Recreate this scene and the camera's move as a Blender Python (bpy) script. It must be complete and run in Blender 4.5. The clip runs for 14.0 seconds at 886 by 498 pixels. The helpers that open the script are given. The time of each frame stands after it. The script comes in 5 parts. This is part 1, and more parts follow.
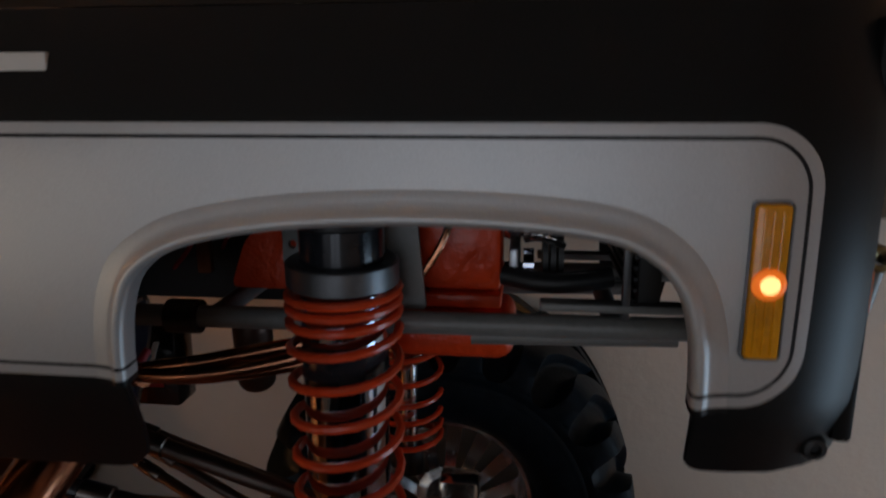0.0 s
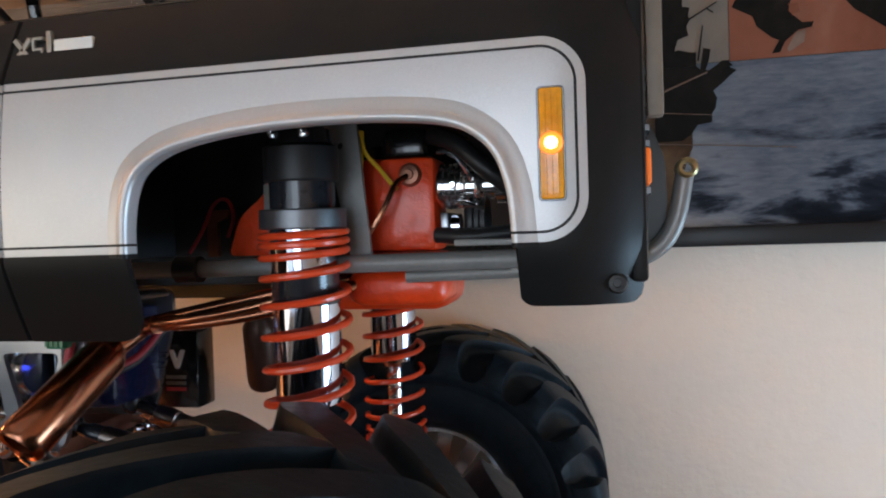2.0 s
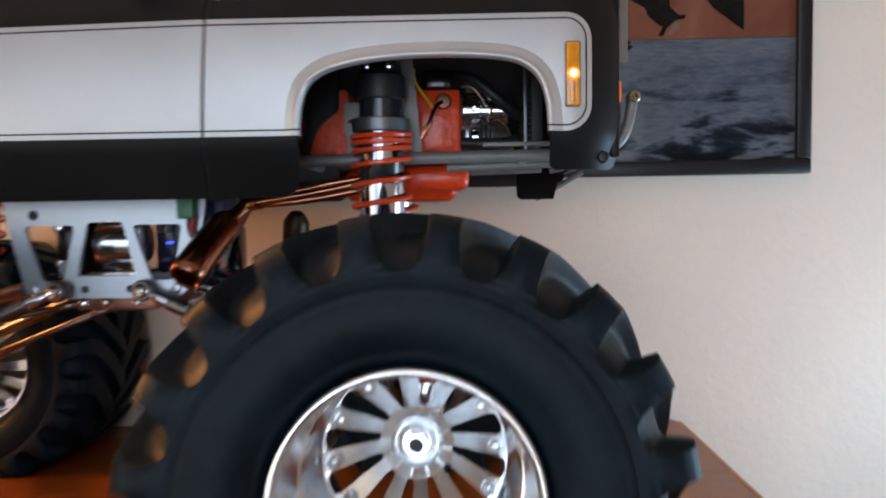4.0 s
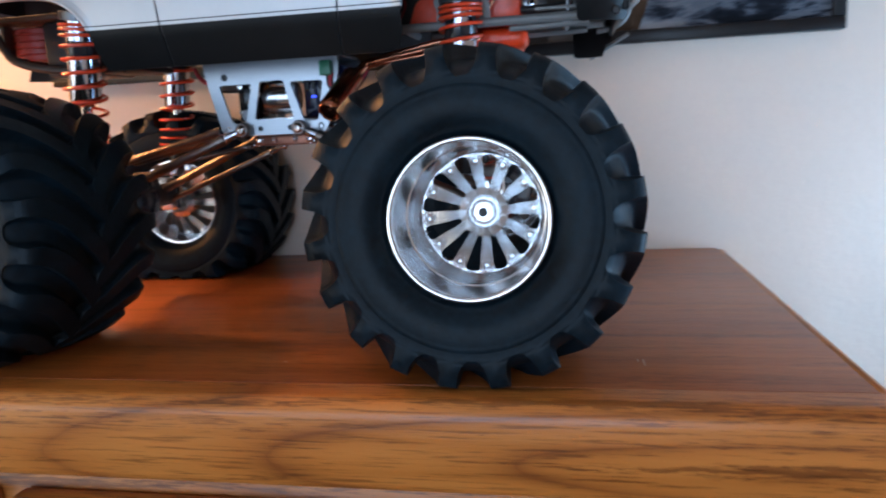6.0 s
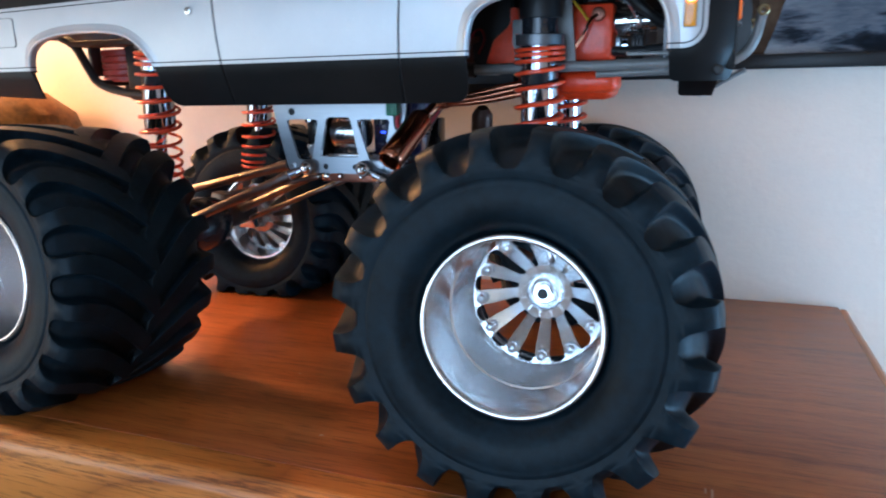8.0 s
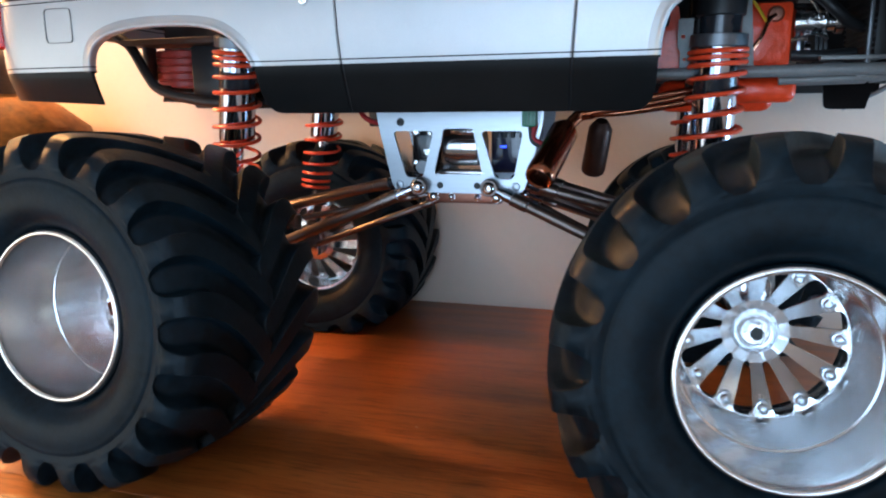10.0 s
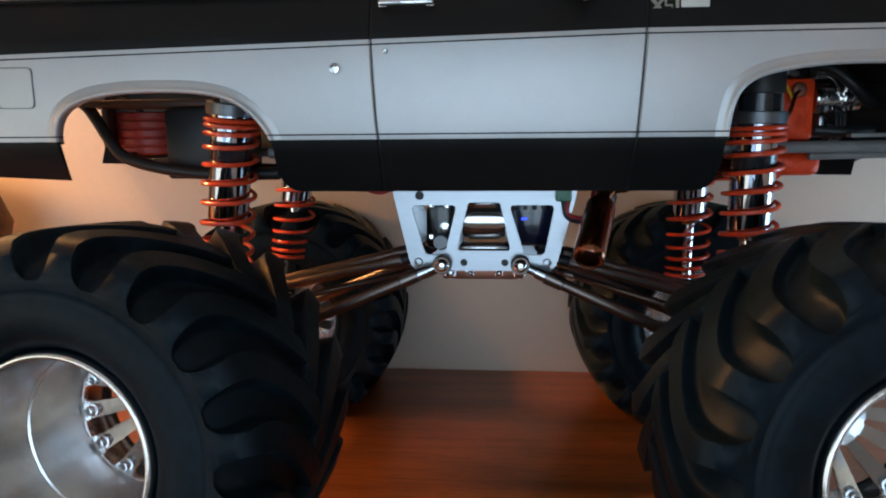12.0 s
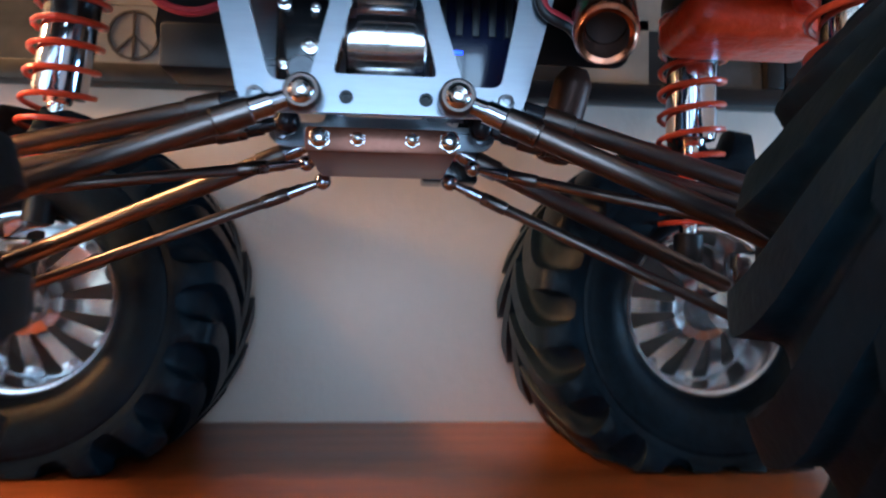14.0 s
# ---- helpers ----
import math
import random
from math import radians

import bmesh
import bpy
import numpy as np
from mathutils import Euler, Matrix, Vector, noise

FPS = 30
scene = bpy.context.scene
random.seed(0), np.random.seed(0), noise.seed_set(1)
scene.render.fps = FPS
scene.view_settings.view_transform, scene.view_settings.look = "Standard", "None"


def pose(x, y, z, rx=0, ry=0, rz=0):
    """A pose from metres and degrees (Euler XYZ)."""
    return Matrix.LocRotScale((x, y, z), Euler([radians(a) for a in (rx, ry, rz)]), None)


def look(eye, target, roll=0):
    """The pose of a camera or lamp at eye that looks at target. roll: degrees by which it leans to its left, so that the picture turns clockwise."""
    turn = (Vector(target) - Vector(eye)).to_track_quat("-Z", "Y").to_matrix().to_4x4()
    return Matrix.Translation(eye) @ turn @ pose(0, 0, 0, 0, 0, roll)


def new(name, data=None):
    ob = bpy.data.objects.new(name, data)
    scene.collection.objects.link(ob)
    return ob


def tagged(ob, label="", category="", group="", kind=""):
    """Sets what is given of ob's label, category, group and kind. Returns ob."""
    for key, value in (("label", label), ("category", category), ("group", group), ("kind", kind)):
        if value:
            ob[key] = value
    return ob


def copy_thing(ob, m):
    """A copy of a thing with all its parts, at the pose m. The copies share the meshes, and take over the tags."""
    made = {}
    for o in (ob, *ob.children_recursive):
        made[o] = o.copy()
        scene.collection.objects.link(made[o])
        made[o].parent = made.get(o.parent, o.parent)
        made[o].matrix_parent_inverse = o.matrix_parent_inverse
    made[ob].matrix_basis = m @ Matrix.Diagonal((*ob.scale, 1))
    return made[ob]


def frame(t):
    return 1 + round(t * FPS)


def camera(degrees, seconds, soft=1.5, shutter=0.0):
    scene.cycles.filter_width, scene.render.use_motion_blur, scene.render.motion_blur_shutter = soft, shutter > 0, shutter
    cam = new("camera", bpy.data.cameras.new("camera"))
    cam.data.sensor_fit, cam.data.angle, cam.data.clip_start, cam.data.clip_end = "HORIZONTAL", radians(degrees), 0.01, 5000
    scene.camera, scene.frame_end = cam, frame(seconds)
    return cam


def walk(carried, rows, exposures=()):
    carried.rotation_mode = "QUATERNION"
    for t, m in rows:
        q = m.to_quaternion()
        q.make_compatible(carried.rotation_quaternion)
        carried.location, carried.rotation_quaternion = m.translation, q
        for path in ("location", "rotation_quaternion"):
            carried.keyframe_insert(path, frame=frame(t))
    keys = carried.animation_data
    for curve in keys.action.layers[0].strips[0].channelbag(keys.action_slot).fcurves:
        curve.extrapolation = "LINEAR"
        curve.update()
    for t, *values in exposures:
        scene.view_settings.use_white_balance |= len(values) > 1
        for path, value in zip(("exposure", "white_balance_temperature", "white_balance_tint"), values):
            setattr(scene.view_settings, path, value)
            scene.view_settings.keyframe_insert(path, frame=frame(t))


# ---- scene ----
cam = camera(65.2, 14.0, 2.0, 0.7)
PATH = [
    (0, (0.026, -0.104, 0.261), (-0.21, 1.832, -0.182), -0.2),
    (0.5, (0.032, -0.118, 0.241), (-0.278, 1.832, -0.08), -0.9),
    (1, (0.05, -0.131, 0.22), (-0.406, 1.809, 0.046), -0.7),
    (1.5, (0.06, -0.143, 0.212), (-0.326, 1.818, 0.144), -1.1),
    (2, (0.074, -0.154, 0.209), (-0.347, 1.801, 0.176), -1.8),
    (2.5, (0.06, -0.158, 0.209), (-0.347, 1.799, 0.14), -3.0),
    (2.7, (0.056, -0.157, 0.207), (-0.232, 1.821, 0.123), -2.2),
    (4.8, (-0.004, -0.396, 0.164), (0.049, 1.597, 0.01), -1.2),
    (5, (-0.005, -0.418, 0.177), (0.079, 1.568, -0.045), -1.3),
    (5.5, (0.018, -0.441, 0.154), (-0.04, 1.533, -0.158), -2.1),
    (6, (0.048, -0.423, 0.137), (-0.303, 1.511, -0.229), -2.9),
    (6.5, (0.074, -0.391, 0.144), (-0.479, 1.497, -0.218), -3.8),
    (7, (0.078, -0.372, 0.145), (-0.577, 1.478, -0.24), -2.7),
    (7.5, (0.083, -0.367, 0.167), (-0.589, 1.467, -0.261), -2.1),
    (8, (0.073, -0.363, 0.192), (-0.603, 1.462, -0.27), -1.2),
    (8.5, (0.056, -0.352, 0.183), (-0.682, 1.452, -0.263), 0.0),
    (8.7, (0.041, -0.348, 0.179), (-0.707, 1.456, -0.251), -0.1),
    (11, (-0.109, -0.338, 0.198), (-0.451, 1.598, -0.169), -0.6),
    (11.5, (-0.129, -0.334, 0.207), (-0.417, 1.618, -0.122), -0.4),
    (12, (-0.153, -0.319, 0.208), (-0.322, 1.648, -0.111), -0.5),
    (12.5, (-0.164, -0.302, 0.195), (-0.308, 1.67, -0.106), 1.5),
    (13, (-0.2, -0.243, 0.181), (-0.103, 1.732, -0.117), 0.9),
    (13.5, (-0.185, -0.175, 0.123), (0.035, 1.802, -0.083), 0.3),
    (14, (-0.163, -0.131, 0.085), (0.01, 1.86, 0.17), 0.9),
]
EXPOSURES = [(0.0, -2.15, 6600, 15), (0.3, -1.8, 6800, 15), (0.5, -1.4, 7000, 15), (1.0, -0.18, 7000, 15), (2.0, -0.14, 6250, 11), (2.7, -0.08, 6200, 12), (5.0, -0.44, 6000, 11), (5.5, -0.48, 5750, 10), (6.0, -0.20, 5250, 9), (7.0, 0.04, 4800, 5), (8.5, 0.08, 4950, 4), (11.0, -0.24, 5350, 4), (12.0, -0.76, 5550, 2), (12.5, -0.80, 5450, 4), (13.0, -0.52, 5800, 6), (13.5, 0.10, 5550, 9), (14.0, 0.16, 4700, 2)]
walk(cam, [(t, look(eye, target, roll)) for t, eye, target, roll in PATH], EXPOSURES)

# ---- light ----
world = bpy.data.worlds.new("sky")
scene.world = world
world.use_nodes = True
wn = world.node_tree.nodes
sky = wn.new("ShaderNodeTexSky")
sky.sky_type = "NISHITA"
sky.sun_disc = False
sky.sun_elevation, sky.sun_rotation = radians(35), radians(120)
world.node_tree.links.new(sky.outputs[0], wn["Background"].inputs[0])
wn["Background"].inputs[1].default_value = 0.12


def area_lamp(name, eye, target, w, h, power, colour):
    d = bpy.data.lights.new(name, "AREA")
    d.shape, d.size, d.size_y, d.energy, d.color = "RECTANGLE", w, h, power, colour
    o = new(name, d)
    o.matrix_world = look(eye, target)
    return o


area_lamp("window_daylight", (0.690, 0.045, -0.06), (0.0, 0.03, -0.04), 0.29, 0.30, 4.0, (0.54, 0.79, 1.0))
for side_x, wide, power in ((-1.50, 1.10, 10), (-0.47, 0.54, 13), (0.17, 0.54, 14)):
    area_lamp("front_window_daylight", (side_x, -2.75, 0.12), (side_x * 0.5, 0.0, 0.1), wide, 1.5, power, (0.78, 0.89, 1.0))
# warm fill from the west, added unseen for the wall and the rims
area_lamp("added_west_fill", (-2.27, -1.78, -0.15), (-0.3, -1.3, -0.1), 1.8, 1.1, 19, (1.0, 0.86, 0.66))
# both bulbs are added: unseen warm sources for the glow on the left wall
for name, power, size, m in (("added_lamp_bulb", 54.0, 0.09, pose(-1.13, 0.070, 0.445)), ("added_sconce_bulb", 50.0, 0.070, pose(-0.85, 0.195, 0.770))):
    bulb = bpy.data.lights.new(name, "POINT")
    bulb.energy, bulb.color, bulb.shadow_soft_size = power, (1.0, 0.45, 0.145), size
    new(name, bulb).matrix_world = m


# ---- materials ----
def nodes_of(name):
    m = bpy.data.materials.new(name)
    m.use_nodes = True
    nt = m.node_tree
    return m, nt, nt.nodes["Principled BSDF"]


def node(nt, kind, **values):
    n = nt.nodes.new(kind)
    for key, v in values.items():
        n.inputs[key.replace("_", " ")].default_value = v
    return n


def math_node(nt, op, a, b=None, c=None):
    n = nt.nodes.new("ShaderNodeMath")
    n.operation = op
    for k, v in enumerate((a, b, c)):
        if v is None:
            continue
        if isinstance(v, (int, float)):
            n.inputs[k].default_value = v
        else:
            nt.links.new(v, n.inputs[k])
    return n.outputs[0]


def coords(nt, scale=(1, 1, 1)):
    tc = nt.nodes.new("ShaderNodeTexCoord")
    mp = nt.nodes.new("ShaderNodeMapping")
    mp.inputs["Scale"].default_value = scale
    nt.links.new(tc.outputs["Object"], mp.inputs["Vector"])
    return mp.outputs[0]


def noise_of(nt, vec, scale, detail=4.0, rough=0.55, distortion=0.0):
    n = node(nt, "ShaderNodeTexNoise", Scale=scale, Detail=detail, Roughness=rough, Distortion=distortion)
    nt.links.new(vec, n.inputs["Vector"])
    return n.outputs["Fac"]


def ramp(nt, fac, stops):
    r = nt.nodes.new("ShaderNodeValToRGB")
    el = r.color_ramp.elements
    while len(el) < len(stops):
        el.new(0.5)
    for e, (p, c) in zip(el, stops):
        e.position, e.color = p, (*c, 1)
    nt.links.new(fac, r.inputs[0])
    return r.outputs[0]


def add_bump(nt, bsdf, height, strength, dist=0.001):
    b = nt.nodes.new("ShaderNodeBump")
    b.inputs["Strength"].default_value, b.inputs["Distance"].default_value = strength, dist
    nt.links.new(height, b.inputs["Height"])
    nt.links.new(b.outputs[0], bsdf.inputs["Normal"])


def surf(name, col, rough=0.5, metal=0.0, var=0.12, big=30.0, fine=400.0, bump=0.0, coat=0.0, stretch=(1, 1, 1), rough_var=0.12, dist=0.0004, gloss=0.5, turned=0.0):
    m, nt, b = nodes_of(name)
    vec = coords(nt, stretch)
    n1, n2 = noise_of(nt, vec, big), noise_of(nt, vec, fine, 3.0)
    mixed = math_node(nt, "ADD", math_node(nt, "MULTIPLY", n1, 0.65), math_node(nt, "MULTIPLY", n2, 0.35))
    lo = tuple(max(0.0, c * (1 - 1.6 * var)) for c in col)
    hi = tuple(min(1.0, c * (1 + 1.6 * var)) for c in col)
    nt.links.new(ramp(nt, mixed, [(0.3, lo), (0.7, hi)]), b.inputs["Base Color"])
    rr = math_node(nt, "MULTIPLY_ADD", mixed, 2 * rough_var, rough - rough_var)
    nt.links.new(rr, b.inputs["Roughness"])
    b.inputs["Metallic"].default_value = metal
    b.inputs["Coat Weight"].default_value = coat
    b.inputs["Specular IOR Level"].default_value = gloss
    b.inputs["Coat Roughness"].default_value = 0.08
    if bump:
        add_bump(nt, b, n2, bump, dist)
    if turned:
        # lathe marks run round the y axis
        tan = nt.nodes.new("ShaderNodeTangent")
        tan.direction_type, tan.axis = "RADIAL", "Y"
        nt.links.new(tan.outputs[0], b.inputs["Tangent"])
        b.inputs["Anisotropic"].default_value = turned
    return m


RUBBER = surf("tyre_rubber", (0.0050, 0.0112, 0.0172), 0.46, 0, 0.5, 22, 260, 0.5, rough_var=0.20, gloss=0.14)
RIM = surf("machined_aluminium_rim", (0.88, 0.88, 0.89), 0.20, 1.0, 0.05, 40, 500, 0.0, stretch=(1, 0.3, 1), rough_var=0.04, turned=0.70)
DISC = surf("machined_wheel_centre", (0.70, 0.72, 0.74), 0.26, 1.0, 0.05, 40, 500, 0.0, rough_var=0.05, turned=0.80)
CHROME = surf("polished_aluminium", (0.80, 0.80, 0.80), 0.17, 1.0, 0.04, 60, 900, 0.05, rough_var=0.06)
BRUSHED = surf("brushed_aluminium", (0.34, 0.36, 0.39), 0.29, 1.0, 0.06, 20, 500, 0.04, stretch=(0.15, 1, 1.5), rough_var=0.06)
GREYMETAL = surf("grey_steel", (0.21, 0.21, 0.205), 0.45, 0.15, 0.12, 50, 600, 0.1)
DARKSTEEL = surf("dark_steel", (0.16, 0.165, 0.175), 0.38, 0.8, 0.12, 50, 600, 0.1)
SMOKE = surf("smoked_chrome", (0.52, 0.55, 0.64), 0.09, 1.0, 0.06, 60, 500, 0.0, rough_var=0.04)
DARKTUBE = surf("black_anodised", (0.025, 0.027, 0.033), 0.22, 0.3, 0.2, 60, 500, 0.0, coat=0.3)
BRONZE = surf("bronze_anodised_rod", (0.175, 0.143, 0.128), 0.36, 1.0, 0.05, 40, 500, 0.01, rough_var=0.05)
SLEEVE = surf("smoked_bronze_sleeve", (0.20, 0.17, 0.155), 0.30, 1.0, 0.12, 60, 500, 0.03)
COPPER = surf("copper_pipe", (0.38, 0.145, 0.075), 0.24, 1.0, 0.22, 45, 400, 0.05, coat=0.4)
RUSTPLATE = surf("brown_anodised_plate", (0.26, 0.11, 0.07), 0.38, 0.7, 0.15, 60, 500, 0.05)
# far twin of the copper can, its colour darkened against the lamp glow
DARKCOPPER = surf("darkened_copper_pipe", (0.050, 0.024, 0.016), 0.42, 0.6, 0.15, 60, 500, 0.05)
SPRING = surf("red_spring_coating", (0.76, 0.068, 0.016), 0.32, 0.0, 0.08, 60, 500, 0.0, coat=0.4)
ENGINE_RED = surf("orange_red_engine_paint", (0.86, 0.066, 0.010), 0.36, 0.0, 0.12, 90, 220, 0.45, coat=0.25, dist=0.002)
DRUM_RED = surf("faded_red_plastic", (0.42, 0.045, 0.030), 0.48, 0.0, 0.2, 60, 500, 0.2)
BLACK = surf("black_plastic", (0.012, 0.012, 0.013), 0.45, 0.0, 0.25, 60, 800, 0.2)
BLACKGLOSS = surf("black_gloss", (0.008, 0.008, 0.009), 0.2, 0.0, 0.2, 50, 400, 0.0, coat=0.3)
CARBON = surf("dark_grille", (0.02, 0.02, 0.02), 0.55, 0.0, 0.2, 50, 900, 0.3)
WALLPAINT = surf("cream_wall_paint", (0.80, 0.685, 0.575), 0.72, 0.0, 0.025, 1.2, 150, 0.32, dist=0.0014)
TAUPE = surf("taupe_wall_paint", (0.40, 0.365, 0.33), 0.75, 0.0, 0.05, 1.5, 120, 0.4, dist=0.0016)
CEILPAINT = surf("white_ceiling_paint", (0.68, 0.67, 0.65), 0.8, 0.0, 0.03, 2, 90, 0.3, dist=0.002)
CARPET = surf("brown_carpet", (0.12, 0.095, 0.07), 0.95, 0.0, 0.2, 4, 300, 0.6, dist=0.004)
FRAMEBLACK = surf("black_frame_lacquer", (0.006, 0.006, 0.007), 0.36, 0.0, 0.2, 30, 300, 0.05, coat=0.0, gloss=0.30)
SPEAKER_CLOTH = surf("charcoal_speaker", (0.009, 0.011, 0.017), 0.5, 0.0, 0.2, 60, 900, 0.5)
SPEAKER_TOP = surf("grey_speaker_top", (0.085, 0.092, 0.11), 0.45, 0.0, 0.06, 40, 600, 0.1)
GOLD = surf("golden_glaze", (0.185, 0.072, 0.008), 0.58, 0.0, 0.45, 28, 160, 0.4, dist=0.002, gloss=0.22)
DARKBROWN = surf("dark_brown_wood", (0.07, 0.035, 0.018), 0.5, 0.0, 0.35, 20, 200, 0.2, stretch=(1, 1, 4))
SHADE = surf("lamp_shade_linen", (0.75, 0.62, 0.42), 0.9, 0.0, 0.08, 20, 500, 0.3)
AMBER = surf("amber_lens", (0.82, 0.33, 0.008), 0.15, 0.0, 0.18, 120, 700, 0.3, coat=0.6)
STEELTUBE = surf("satin_steel_tube", (0.20, 0.20, 0.195), 0.40, 0.4)
BRASS = surf("brass", (0.40, 0.33, 0.17), 0.36, 0.9)
BEIGE = surf("beige_plastic", (0.20, 0.16, 0.12), 0.5)
SMOKY = surf("smoky_grey_plate", (0.022, 0.020, 0.019), 0.35, 0.0, 0.2, 60, 400, 0.0, gloss=0.3)
BADGE = surf("dull_silver_badge", (0.34, 0.32, 0.28), 0.45, 0.3)
WHITE = surf("white_plastic", (0.75, 0.75, 0.72), 0.4, 0.0, 0.04)
YELLOW = surf("yellow_wire", (0.75, 0.48, 0.02), 0.4)
GREEN = surf("green_connector", (0.01, 0.16, 0.07), 0.35, coat=0.3)
REDLENS = surf("red_tail_lens", (0.62, 0.010, 0.008), 0.15, coat=0.6)
LABELRED = surf("red_label", (0.35, 0.02, 0.03), 0.5)
BLUECASE = surf("dark_blue_case", (0.008, 0.010, 0.035), 0.18, coat=0.5)


def glow(name, col, strength):
    m, nt, b = nodes_of(name)
    b.inputs["Base Color"].default_value = (*col, 1)
    b.inputs["Emission Color"].default_value = (*col, 1)
    b.inputs["Emission Strength"].default_value = strength
    return m


AMBER_LED = glow("amber_led", (1.0, 0.42, 0.14), 11.0)
AMBER_HALO = glow("amber_led_halo", (1.0, 0.20, 0.018), 2.2)
BLUE_LED = glow("blue_led", (0.05, 0.08, 1.0), 3.0)
ORANGE_LAMP = glow("orange_turn_lamp", (1.0, 0.20, 0.02), 0.12)


def glass_material():
    m, nt, b = nodes_of("window_glass")
    b.inputs["Base Color"].default_value = (0.95, 0.97, 0.97, 1)
    b.inputs["Roughness"].default_value = 0.02
    b.inputs["Transmission Weight"].default_value = 1.0
    b.inputs["IOR"].default_value = 1.1
    return m


GLASS = glass_material()


def two_tone_paint():
    """Black lacquer with a silver flank: a rounded panel with a dark pinstripe inside its edge."""
    m, nt, b = nodes_of("two_tone_body_paint")
    tc = nt.nodes.new("ShaderNodeTexCoord")
    sep = nt.nodes.new("ShaderNodeSeparateXYZ")
    nt.links.new(tc.outputs["Object"], sep.inputs[0])
    x, z = sep.outputs["X"], sep.outputs["Z"]
    r = 0.011
    droop = math_node(nt, "MULTIPLY", math_node(nt, "MINIMUM", math_node(nt, "ADD", x, 0.09), 0.0), 0.0105)
    half_z = math_node(nt, "ADD", droop, 0.0244 - r)
    mid_z = math_node(nt, "ADD", droop, 0.2316)
    dz = math_node(nt, "SUBTRACT", math_node(nt, "ABSOLUTE", math_node(nt, "SUBTRACT", z, mid_z)), half_z)
    dx = math_node(nt, "SUBTRACT", math_node(nt, "ABSOLUTE", math_node(nt, "ADD", x, 0.30)), 0.3735 - r)
    px, pz = math_node(nt, "MAXIMUM", dx, 0.0), math_node(nt, "MAXIMUM", dz, 0.0)
    out = math_node(nt, "SQRT", math_node(nt, "ADD", math_node(nt, "MULTIPLY", px, px), math_node(nt, "MULTIPLY", pz, pz)))
    ins = math_node(nt, "MINIMUM", math_node(nt, "MAXIMUM", dx, dz), 0.0)
    d = math_node(nt, "SUBTRACT", math_node(nt, "ADD", out, ins), r)
    silver = math_node(nt, "LESS_THAN", d, 0.0)
    line = math_node(nt, "LESS_THAN", math_node(nt, "ABSOLUTE", math_node(nt, "ADD", d, 0.0024)), 0.00035)
    vec = coords(nt)
    n1, n2 = noise_of(nt, vec, 25.0), noise_of(nt, vec, 2500.0, 2.0)
    flake = math_node(nt, "ADD", math_node(nt, "MULTIPLY", n1, 0.5), math_node(nt, "MULTIPLY", n2, 0.5))
    silver_col = ramp(nt, flake, [(0.3, (0.50, 0.51, 0.52)), (0.7, (0.60, 0.61, 0.62))])
    black_col = ramp(nt, flake, [(0.3, (0.006, 0.0065, 0.007)), (0.7, (0.013, 0.0135, 0.014))])

    def mix(f, a, c):
        k = nt.nodes.new("ShaderNodeMix")
        k.data_type = "RGBA"
        nt.links.new(f, k.inputs[0])
        nt.links.new(a, k.inputs[6])
        if isinstance(c, tuple):
            k.inputs[7].default_value = (*c, 1)
        else:
            nt.links.new(c, k.inputs[7])
        return k.outputs[2]

    nt.links.new(mix(line, mix(silver, black_col, silver_col), (0.02, 0.02, 0.022)), b.inputs["Base Color"])
    nt.links.new(math_node(nt, "MULTIPLY_ADD", math_node(nt, "SUBTRACT", silver, line), 0.45, 0.0), b.inputs["Metallic"])
    nt.links.new(math_node(nt, "MULTIPLY_ADD", n1, 0.09, 0.33), b.inputs["Roughness"])
    b.inputs["Specular IOR Level"].default_value = 0.2
    add_bump(nt, b, n2, 0.06, 0.0002)
    return m


PAINT = two_tone_paint()


